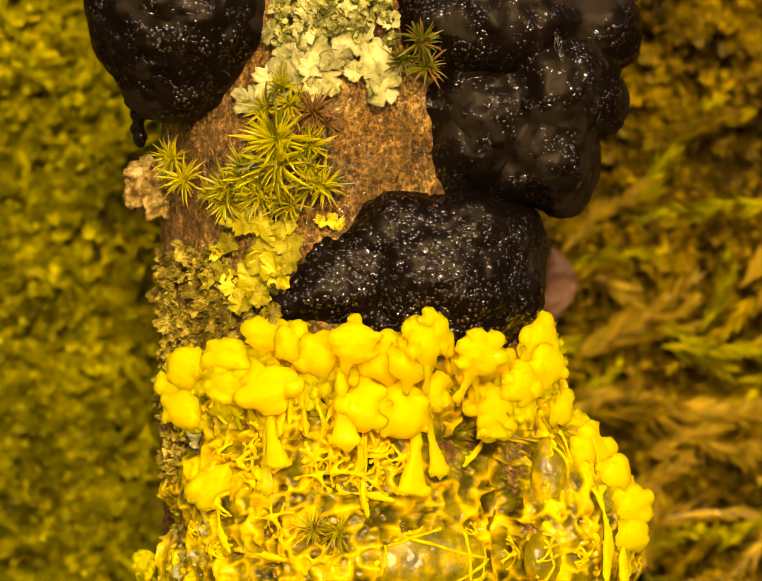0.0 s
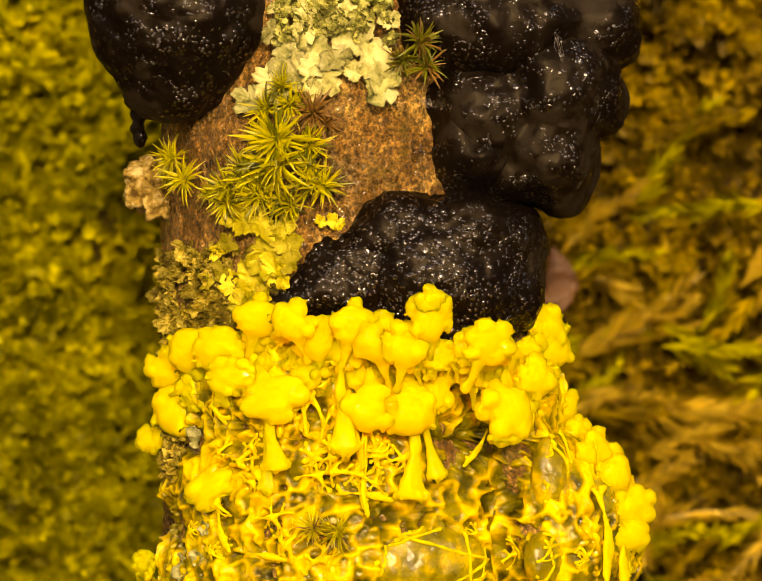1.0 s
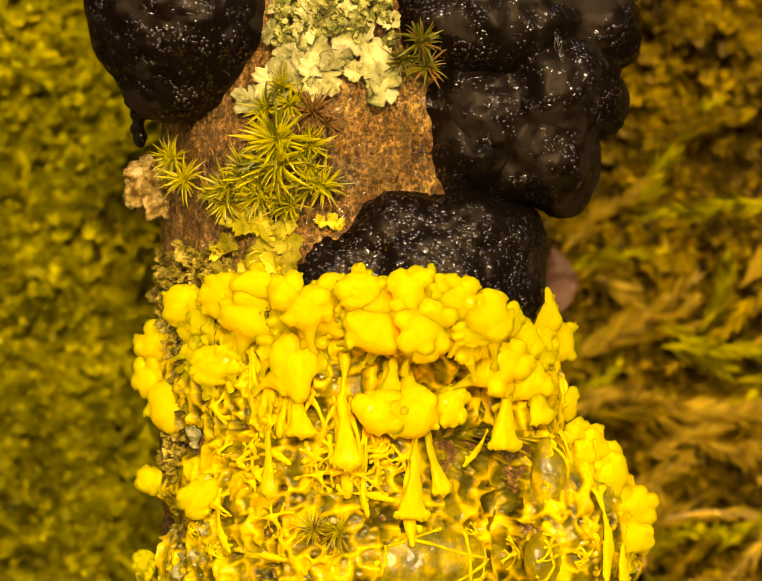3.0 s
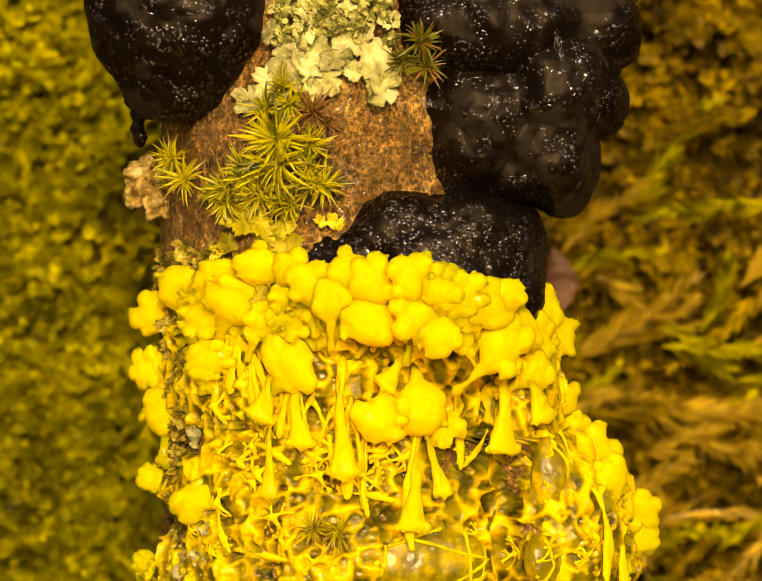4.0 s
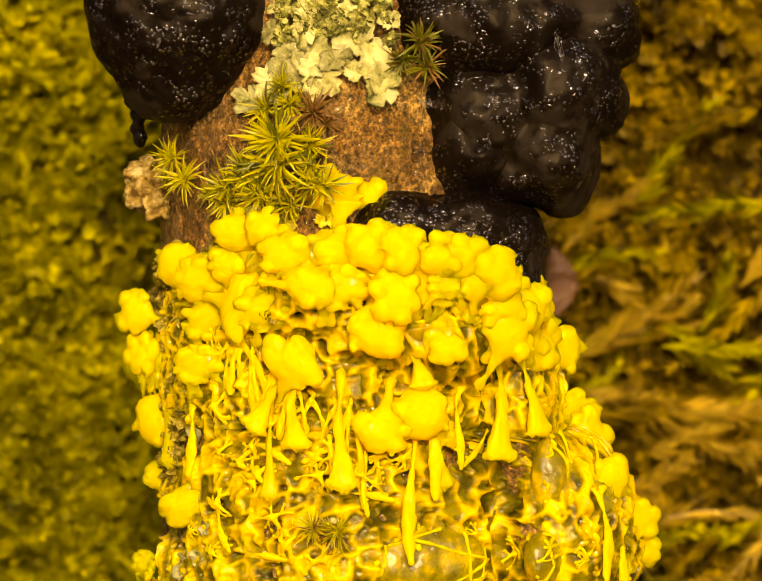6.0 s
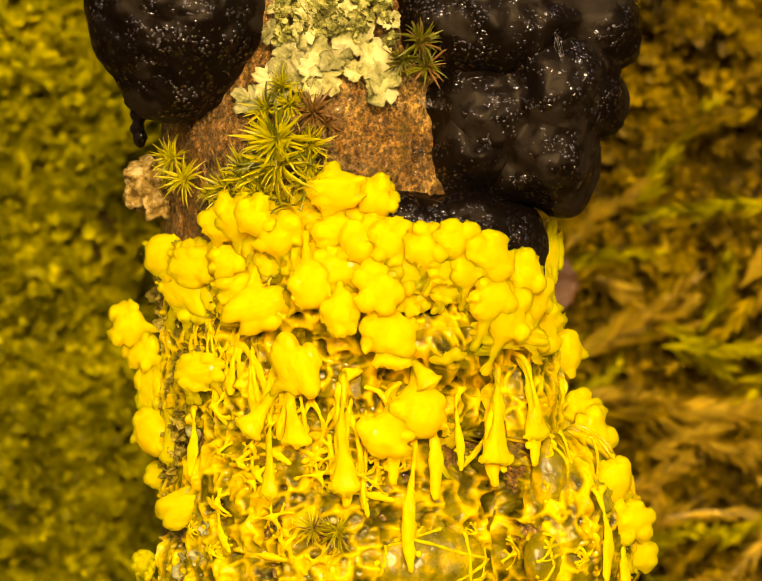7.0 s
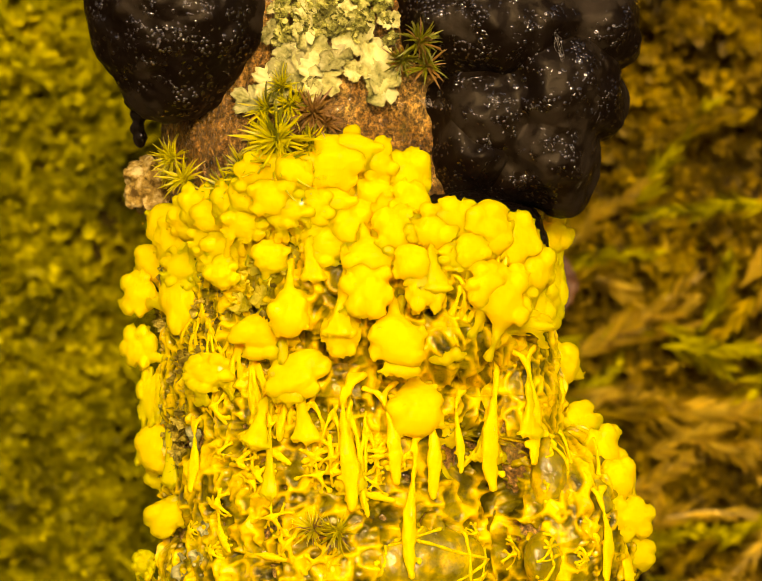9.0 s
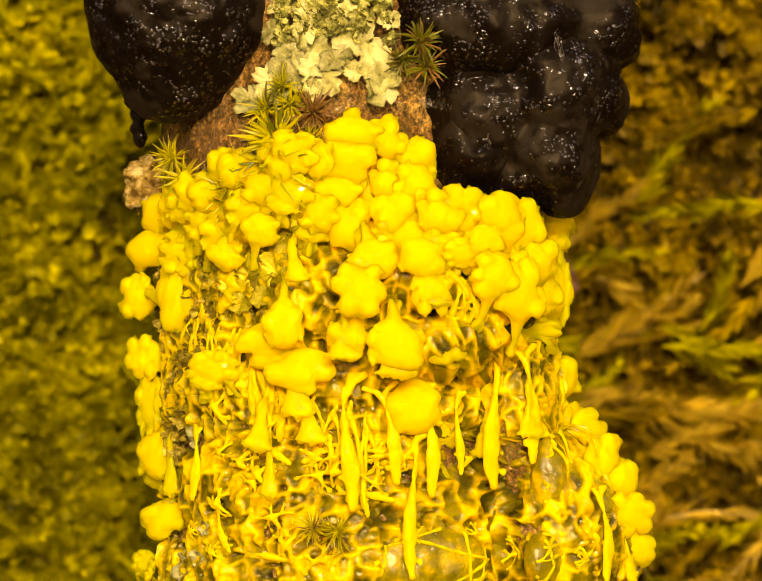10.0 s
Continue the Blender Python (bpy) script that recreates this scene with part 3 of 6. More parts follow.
def moss_tuft(label, mats, rosettes, seed):
    rng = random.Random(seed)
    x0, z0 = rosettes[0][:2]
    root = tagged(new("moss_tuft"), label, "moss")
    root.location = (x0 * MM, surf(x0, z0) * MM, z0 * MM + MID)
    kinds = [(c, Soup().add(*moss_leaf(c)).mesh("leaf")) for c in (0.2, 0.5, 0.8)]
    for k, me in kinds:
        me.materials.append(mats[0])
    alt = Soup().add(*moss_leaf(0.4)).mesh("leaf")
    alt.materials.append(mats[-1])
    for x, z, size, lift in rosettes:
        base = Matrix.Translation(-root.location) @ seat(x, z, lift, 0, 0) @ Matrix.Rotation(radians(90), 4, "X")
        base = base @ pose(0, 0, 0, rng.uniform(-28, 28), rng.uniform(-28, 28), 0)
        axis = Soup().tube([(0, 0, -lift - 0.5), (0, 0, -lift * 0.4), (0, 0, 0)], 0.12, 6)
        shoot = link("shoot", axis.mesh("shoot"), MOSS_DARK, parent=root, m=base)
        n = int(rng.uniform(44, 58))
        for i in range(n):
            a = i * 2.4 + rng.uniform(-0.3, 0.3)
            up = 12 + 60 * (i / n) ** 1.4 + rng.uniform(-10, 10)
            ln = size * rng.uniform(0.8, 1.35) * (1 - 0.25 * i / n)
            m = Matrix.Rotation(a, 4, "Z") @ Matrix.Rotation(radians(up), 4, "X") @ Matrix.Diagonal((ln, ln, ln, 1))
            link("leaf", alt if rng.random() < 0.25 else kinds[rng.randrange(3)][1], None, parent=shoot, m=m)
    return root


def mosses():
    moss_tuft("bright yellow-green star moss tuft on the branch", (MOSS, MOSS_DARK), [
        (-8.15, 12.31, 3.60, 2.2), (-7.83, 10.31, 3.80, 2.0), (-8.96, 14.92, 2.20, 1.6), (-6.95, 15.29, 1.80, 1.4), (-12.23, 8.37, 2.40, 1.3), (-10.59, 9.34, 2.40, 1.3),
        (-5.34, 8.69, 2.80, 1.3), (-8.35, 7.32, 2.20, 0.9), (-6.14, 12.29, 2.00, 1.4), (-5.74, 10.29, 2.00, 1.6), (-13.69, 7.99, 1.60, 1.2), (-9.57, 8.73, 1.80, 1.6),
        (-7.36, 15.32, 2.00, 1.6), (-9.16, 11.92, 2.30, 1.6), (-5.76, 11.92, 2.20, 1.5), (-10.96, 9.92, 2.20, 1.3), (-7.16, 6.92, 2.40, 1.2), (-12.36, 7.44, 2.20, 1.2), (-4.76, 8.52, 2.30, 1.3), (-9.76, 7.92, 2.40, 1.3), (-7.76, 16.72, 1.80, 1.5)], 11)
    moss_tuft("small pale yellow-green moss tuft standing alone on bare wood", (MOSS, MOSS), [(-16.84, 11.16, 2.20, 1.6), (-16.04, 9.28, 2.20, 1.4), (-17.15, 10.36, 1.80, 1.0)], 12)
    moss_tuft("withered reddish brown moss tuft beside the green one", (MOSS_DRY, MOSS_DRY), [(-5.54, 14.48, 2.40, 1.4), (-4.55, 13.48, 1.92, 1.2), (-6.14, 13.49, 2.00, 1.2)], 13)
    moss_tuft("dark green moss tuft with brown old leaves by the lichen", (MOSS_DARK, MOSS_DRY), [(2.64, 20.13, 2.40, 3.0), (3.45, 18.35, 2.20, 2.4), (1.64, 19.11, 1.80, 2.0)], 14)
    moss_tuft("moss half overgrown by the slime near its foot", (MOSS, MOSS_DRY), [(-3.35, -19.42, 2.20, 2.2), (-5.34, -19.62, 1.80, 1.8)], 15)


# ---------------------------------------------------------------- slime mould
BASE = Vector((CX * MM, R * MM, 0))
slime = tagged(new("slime_mould"), "bright yellow wet slime mould creeping up the dead branch", "slime mould")
slime.location = BASE


def rim(s, rng, x, y, z, rx, rz, start, end, count, size):
    """Small beads along the edge of a lobe, from one angle to another, which scallop it."""
    for k in range(count):
        a = radians(start + (end - start) * (k + rng.uniform(-0.3, 0.3)) / (count - 1))
        q = size * rng.uniform(0.6, 1.3)
        s.ball(x + math.cos(a) * rx, y + rng.uniform(-0.12, 0.12), z + math.sin(a) * rz, q, q, q, 1)


def cap_shape(seed):
    """A front lobe: an uneven swollen pad of soft bulges on a foot that runs down into the skin. 2 across and 2 high."""
    rng = random.Random(seed)
    s = Soup()
    ax, az = rng.uniform(-0.25, 0.25), rng.uniform(-0.1, 0.15)
    s.ball(ax * 0.6, 0.1, az, rng.uniform(0.66, 0.8), 0.58, rng.uniform(0.62, 0.76), 3)
    s.ball(-ax, 0.2, -0.3, rng.uniform(0.5, 0.66), 0.5, 0.55, 3)
    n = rng.choice((4, 5, 6, 7))
    for k in range(n):
        a = radians(-35 + 250 * (k + rng.uniform(-0.4, 0.4)) / (n - 1))
        q = rng.uniform(0.24, 0.44)
        far = rng.uniform(0.9, 1.06) - q
        s.ball(math.cos(a) * far, rng.uniform(-0.15, 0.3), 0.05 + math.sin(a) * far, q, q, q * rng.uniform(0.8, 1.1), 2)
        for j in range(3):
            c, r = a + rng.uniform(-0.7, 0.7) * q / 0.6, rng.uniform(0.06, 0.1)
            s.ball(math.cos(c) * (far + q * 0.84), rng.uniform(-0.1, 0.2), 0.05 + math.sin(c) * (far + q * 0.84), r, r, r, 1)
    x = rng.uniform(-0.4, 0.4)
    s.tube([(x, 0.2, -0.3), (x * 0.8, 0.4, -0.9), (x * 1.2, 0.7, -1.4), (x * 1.5, 1.2, -1.8)], [0.36, 0.2, 0.15, 0.24], 8)
    return melted("lobe", s, 0.055, 9, ((1.0, 0.09), (0.3, 0.03), (0.13, 0.02)))


def pad_shape(seed):
    """A flap: uneven bulges in a loose oval with a finely scalloped edge all round. 2 across and 2 high."""
    rng = random.Random(40 + seed)
    s = Soup()
    s.ball(0, 0.1, 0, 0.66, 0.36, 0.66, 3)
    for k in range(11):
        a = k * math.tau / 11 + rng.uniform(-0.25, 0.25)
        q = rng.uniform(0.2, 0.34)
        s.ball(math.cos(a) * (0.98 - q), rng.uniform(-0.1, 0.25), math.sin(a) * (0.98 - q), q, q, q, 2)
    rim(s, rng, 0, 0.05, 0, 0.9, 0.9, 0, 350, 26, 0.085)
    for k in range(3):
        x = rng.uniform(-0.7, 0.7)
        s.tube([(x * 0.6, 0.1, -0.3), (x, 0.3, -0.9), (x * 1.3, 0.9, -1.5)], [0.2, 0.12, 0.14], 7)
    return melted("lobe", s, 0.05, 5, ((0.6, 0.07), (0.2, 0.03), (0.12, 0.02)))


def fan_shape(seed):
    """A lobe hanging by a stalk, flaring to a scalloped lower rim. 2 across and 2 high, the stalk on top of that."""
    rng = random.Random(seed)
    s = Soup()
    lean, wide = rng.uniform(-0.25, 0.25), rng.uniform(1.8, 3.2)
    for i in range(27):
        t = i / 26
        w = 0.27 + 0.55 * t ** wide + 0.06 * noise.noise(Vector((t * 5, seed, 0)))
        s.ball(lean * t * t + 0.08 * math.sin(t * 3 + seed * 2), 0.2 - 0.35 * t, 1.0 - 1.75 * t, w, 0.26 + 0.12 * t, 0.2, 2)
    for k in range(9):
        a = radians(-165 + 150 * k / 8)
        q = rng.uniform(0.12, 0.24)
        s.ball(lean + math.cos(a) * 0.78, -0.18 + rng.uniform(-0.1, 0.15), -0.72 + math.sin(a) * rng.uniform(0.05, 0.2), q, q * 0.9, q, 1)
    s.tube([(0, 0.2, 0.9), (0.06, 0.35, 1.4), (0.12, 0.7, 1.9), (0.1, 1.2, 2.3)], [0.3, 0.19, 0.17, 0.26], 8)
    return melted("lobe", s, 0.05, 4, ((0.9, 0.14), (0.45, 0.08), (0.16, 0.022)))


def strand_shape(seed):
    """A drooping strand, thin above, swollen and ragged below. 2 high, 2 across at its widest."""
    rng = random.Random(seed)
    s = Soup()
    bend = rng.uniform(-0.5, 0.5)
    for i in range(60):
        t = i / 59
        body = 0.32 + 0.55 * max(0.0, min(1.0, (t - 0.25) / 0.35)) * (1 - 0.75 * max(0.0, t - 0.7) / 0.3)
        w = body + 0.2 * noise.noise(Vector((t * 9, seed, 0)))
        s.ball(bend * math.sin(t * 4 + seed), 0.5 - 0.9 * math.sin(math.pi * min(1, t * 1.2) * 0.7), 6 - 12 * t, w, 0.35 + 0.3 * body, 0.4, 1)
    for k in range(7):
        s.ball(rng.uniform(-0.75, 0.75), rng.uniform(-0.2, 0.2), rng.uniform(-5, 0), rng.uniform(0.2, 0.35), 0.3, rng.uniform(0.3, 0.6), 1)
    for k in range(3):
        x = rng.uniform(-1, 1)
        s.tube([(0, 0.4, 5.5), (x * 0.6, 0.7, 6.6), (x * 2.2, 1.4, 7.6)], [0.4, 0.3, 0.4], 6)
    me = melted("strand", s, 0.17, 3, ((1.6, 0.15), (0.5, 0.07)))
    me.transform(Matrix.Diagonal((1, 1, 1 / 6, 1)))
    return me


def web_shape(seed):
    """Runnels that part from one knot and hang down the skin, joined here and there. 2 across and 2 high."""
    rng = random.Random(70 + seed)
    s = Soup()
    ends = []
    n = rng.choice((2, 3, 3, 4))
    s.ball(0, -0.1, 0.85, 0.22, 0.3, 0.16, 2)
    for k in range(n):
        x = -0.85 + 1.7 * k / (n - 1) + rng.uniform(-0.25, 0.25)
        low = rng.uniform(-1.0, -0.3)
        pts = []
        for i in range(9):
            t = i / 8
            pts.append((x * t ** 0.6 + 0.1 * noise.noise(Vector((t * 4, k, seed))), 0.1 - 0.35 * math.sin(math.pi * t) + 0.5 * t * t * t, 0.85 + (low - 0.85) * t))
        r = rng.uniform(0.09, 0.16)
        s.tube(pts, [r * 2.2, r * 1.5, r, r, r, r * 1.3, r * 1.6, r * 1.6, r * 2.2], 7)
        ends.append(pts)
    for a, b in zip(ends, ends[1:]):
        if rng.random() < 0.6:
            p, q = Vector(a[rng.choice((4, 5, 6))]), Vector(b[rng.choice((4, 5, 6))])
            s.tube([p, p.lerp(q, 0.5) + Vector((0, 0.05, -0.08)), q], [0.09, 0.05, 0.09], 7)
    s.tube([(0, -0.1, 0.85), (rng.uniform(-0.2, 0.2), 0.15, 1.1), (rng.uniform(-0.3, 0.3), 0.6, 1.35)], [0.2, 0.14, 0.16], 7)
    return melted("runnel", s, 0.04, 4, ((0.4, 0.05), (0.12, 0.02)))


def star_shape(seed):
    """A raised knot of slime whose arms run out and down to the skin, forking as they go. About 3 across."""
    rng = random.Random(seed)
    s = Soup()
    s.ball(0, -0.55, 0, 0.2, 0.16, 0.24, 2)
    n = rng.choice((4, 5, 6))
    for k in range(n):
        a = (k + rng.uniform(-0.3, 0.3)) * math.tau / n
        ln = rng.uniform(0.9, 1.7)
        r = rng.uniform(0.07, 0.15)
        pts = []
        for i in range(7):
            t = i / 6
            b = a + 0.5 * t * noise.noise(Vector((seed, k, 0.5))) * 2
            pts.append((math.cos(b) * ln * t, -0.6 + 0.75 * t * t + 0.12 * noise.noise(Vector((t * 3, k, seed))), math.sin(b) * ln * t))
        s.tube(pts, [r * 2.6, r * 1.8, r * 1.25, r, r, r * 1.2, r * 2.0], 7)
        if rng.random() < 0.7:
            p = Vector(pts[3])
            b = a + rng.choice((-1, 1)) * rng.uniform(0.6, 1.1)
            q = p + Vector((math.cos(b) * 0.7, 0.45, math.sin(b) * 0.7))
            s.tube([p, p.lerp(q, 0.5) + Vector((0, -0.1, 0)), q], [r * 1.3, r * 0.8, r * 1.6], 7)
    return melted("vein", s, 0.055, 6, ((0.4, 0.07), (0.15, 0.03)))


SHAPES = {"cap": [cap_shape(k) for k in range(12)], "pad": [pad_shape(k) for k in range(4)], "fan": [fan_shape(k) for k in range(4)],
          "strand": [strand_shape(k) for k in range(4)], "star": [star_shape(k) for k in range(8)], "web": [web_shape(k) for k in range(8)]}
LOOKS = {"cap": SLIME, "pad": SLIME, "fan": SLIME, "strand": VEIN, "star": VEIN, "web": VEIN}
TITLES = {"cap": "lobe", "pad": "lobe", "fan": "lobe", "strand": "strand", "star": "vein", "web": "runnel"}


def seated(x, z, lift, spin=0.0, tilt=0.0, turn=None):
    return Matrix.Translation(-BASE) @ seat(x, z, lift, spin, tilt, turn)


def piece(kind, which, wide, high, deep, m):
    """One piece of the slime mould; half its width, height and depth in millimetres."""
    ob = link(TITLES[kind], SHAPES[kind][which % len(SHAPES[kind])], LOOKS[kind], parent=slime, m=m)
    ob.scale = (wide, deep, high)
    return ob


# heights of the creeping front over x, at the times below
FRONT_X = [-17.98, -14.74, -11.5, -8.26, -5.02, -1.78, 1.46, 4.7, 7.94, 11.18, 14.01]
FRONT_T = [0, 1.2, 2.5, 3.8, 5, 6.8, 7.5, 8.8, 10]
FRONT = [[-5.75, -4.74, -3.73, -2.11, -4.13, -3.32, -4.13, -2.92, -3.73, -4.54, -3.32],
         [-4.13, -2.92, -1.7, -0.89, -2.31, -1.7, -2.11, -0.49, -2.31, -3.73, -2.11],
         [-2.71, -1.7, -0.08, -0.08, -1.7, 0.32, 0.73, 0.93, -0.49, -1.7, -1.7],
         [0.73, 0.93, 2.15, 2.75, 1.13, 2.75, 1.74, 1.54, 0.73, -0.89, -1.7],
         [2.35, 2.75, 4.37, 4.37, 3.16, 3.97, 3.77, 3.36, 2.15, 0.32, -2.11],
         [3.56, 4.37, 6.4, 6.4, 5.99, 6.8, 5.18, 4.37, 3.97, 2.75, -0.08],
         [4.37, 5.59, 6.8, 6.8, 6.8, 7.61, 5.59, 4.98, 4.58, 3.56, 0.73],
         [5.99, 7.01, 8.02, 8.83, 10.04, 11.26, 7.21, 6.6, 6.2, 4.98, 2.75],
         [6.8, 8.63, 10.45, 11.46, 11.66, 12.88, 12.07, 8.22, 7.61, 6.4, 3.97]]


def front(x, t):
    row = [np.interp(t, FRONT_T, [r[k] for r in FRONT]) for k in range(len(FRONT_X))]
    return float(np.interp(x, FRONT_X, row))


def passed(x, z):
    """When the front goes over the place, in seconds."""
    for i in range(41):
        if front(x, i * 0.25) >= z:
            return i * 0.25
    return 99.0


# the skin: depth of the body beneath it, softened, on a raster
RX, RZ, STEP = -21.0, -30.0, 0.25
raster = np.array([[surf(RX + STEP * j, RZ + STEP * i) for j in range(176)] for i in range(200)])
for _ in range(26):
    p = np.pad(raster, 1, mode="edge")
    raster = (p[:-2, 1:-1] + p[2:, 1:-1] + p[1:-1, :-2] + p[1:-1, 2:] + 2 * raster) / 6
SLOPE_Z, SLOPE_X = [np.clip(g, -2.5, 2.5) for g in np.gradient(raster, STEP)]


def sample(grid, x, z):
    j = min(max((x - RX) / STEP, 0), 174.0)
    i = min(max((z - RZ) / STEP, 0), 198.0)
    a, b, u, w = int(i), int(j), i % 1, j % 1
    return (grid[a, b] * (1 - w) + grid[a, b + 1] * w) * (1 - u) + (grid[a + 1, b] * (1 - w) + grid[a + 1, b + 1] * w) * u


def span(z):
    """The body's two edges at height z."""
    right = CX + R * 0.998
    for cx, cz, rx, rz in ((3.7, 1.8, 9.8, 8.2), (15.2, -21.0, 6.6, 8.8), (11.2, -10.0, 3.7, 10.0)):
        q = 1 - ((z - cz) / rz) ** 2
        if q > 0:
            right = max(right, cx + rx * 0.995 * math.sqrt(q))
    return CX - R * 0.935, right


HOLLOWS = ((10.9, -15.4, 1.5, 4.0), (10.4, -21.8, 1.6, 1.4), (7.6, -13.2, 2.4, 2.8), (-15.6, -12.6, 1.3, 1.5), (-17.6, -13.6, 1.5, 3.2), (-17.4, -19.6, 1.3, 2.6), (0.2, -18.6, 1.8, 1.0), (-5.4, -9.3, 1.3, 1.4), (5.9, -13.6, 1.7, 2.6), (-1.0, -14.0, 0.9, 1.2), (-9.0, -19.5, 1.0, 1.2), (2.0, -15.6, 1.2, 0.9))


def veins(s, z, x):
    """Height and pigment of the skin: a net of veins round thin blisters, some of them torn open."""
    warp = Vector((noise.noise(Vector((s / 1.6, z / 1.6, 1))), noise.noise(Vector((s / 1.6, z / 1.6, 7))), 0))
    p = Vector((s / 1.3, z / 2.3, 0.0)) + warp * 0.6
    d, where = noise.voronoi(p)
    width = 0.12 + 0.4 * max(0.0, noise.noise(Vector((s / 2.4, z / 2.4, 4))) + 0.08)
    big = max(0.0, 1 - (d[1] - d[0]) / width)
    big = big * big * (3 - 2 * big)
    d2, there = noise.voronoi(Vector((p.x * 2.3, p.y * 1.7, 0)) + Vector((5, 3, 0)) + warp * 0.4)
    small = max(0.0, 1 - (d2[1] - d2[0]) / (0.12 + 0.2 * max(0.0, noise.noise(Vector((s / 1.7, z / 1.7, 14))))))
    small = small * small * (3 - 2 * small)
    torn = noise.noise(where[0] * 3.7) * 0.6 + noise.noise(there[0] * 5.1) * 0.6
    h = 0.4 + 0.5 * big * (0.4 + width / 0.4) + 0.2 * small + 0.3 * max(0.0, 1 - d[0] * 1.4) + 0.3 * noise.noise(Vector((s / 1.6, z / 1.6, 2)))
    if torn > 0.14:
        h -= 1.4 * min(1.0, (torn - 0.14) * 7) * (1 - max(big, small)) ** 1.3
    hollow = 0.0
    for hx, hz, rx, rz in HOLLOWS:
        q = ((x - hx) / rx) ** 2 + ((z - hz) / rz) ** 2
        hollow = max(hollow, 1 - q)
    h -= (2.2 if x < -15 else 1.4) * hollow * (1 - 0.7 * small)
    # yellow fades inside the hollows: part of their deep shade is put into the colour
    tint = min(1.0, big * 1.0 + small * 0.4 + max(0.0, noise.noise(Vector((s / 2.2, z / 2.2, 9))) - 0.14) * 1.1)
    return h, tint * (1 - 0.8 * min(1.0, hollow * 1.6))


def tile(i0, i1, k0, k1, rows, name="film"):
    """A piece of the skin between two lines across and two heights; its rim turns inwards. Returns it and its middle."""
    v, f = [], []
    inner = (i0, i1, k0, k1)
    i0, i1, k0, k1 = max(0, i0 - 3), min(COLS, i1 + 3), max(0, k0 - 3), min(len(rows) - 1, k1 + 3)
    nx, nz = i1 - i0, k1 - k0
    relief = np.zeros((nz + 3, nx + 3, 2))
    place = {}
    for k in range(k0 - 1, k1 + 2):
        z = -28.5 + 0.13 * k
        lo, hi = span(z)
        for i in range(i0 - 1, i1 + 2):
            th = radians(-88 + 176 * min(max(i, 0), COLS) / COLS)
            place[i, k] = (lo + hi) / 2 + (hi - lo) / 2 * math.sin(th), z
            relief[k - k0 + 1, i - i0 + 1] = veins(R * th + (lo + hi) / 2, z, place[i, k][0])
    soft = (relief[:-2, 1:-1] + relief[2:, 1:-1] + relief[1:-1, :-2] + relief[1:-1, 2:] + 2 * relief[1:-1, 1:-1]) / 6
    tint = soft[:, :, 1].ravel().tolist()
    for k in range(k0, k1 + 1):
        for i in range(i0, i1 + 1):
            x, z = place[i, k]
            h = soft[k - k0, i - i0, 0] - 0.28 * max(0, inner[0] - i, i - inner[1], inner[2] - k, k - inner[3])
            n = Vector((sample(SLOPE_X, x, z), -1, sample(SLOPE_Z, x, z))).normalized()
            v.append(Vector((x, sample(raster, x, z), z)) + n * h)
    for k in range(nz):
        for i in range(nx):
            a = k * (nx + 1) + i
            f.append([a, a + 1, a + nx + 2, a + nx + 1])
    mid = v[(nz // 2) * (nx + 1) + nx // 2].copy()
    me = Soup().add([p - mid for p in v], f).mesh(name)
    me.attributes.new("pigment", "FLOAT", "POINT").data.foreach_set("value", tint)
    n = Vector((sample(SLOPE_X, mid.x, mid.z), -1, sample(SLOPE_Z, mid.x, mid.z))).normalized()
    return link(name, me, FILM, parent=slime), mid, n


COLS = 264
ROWS = [-28.5 + 0.13 * k for k in range(330)]


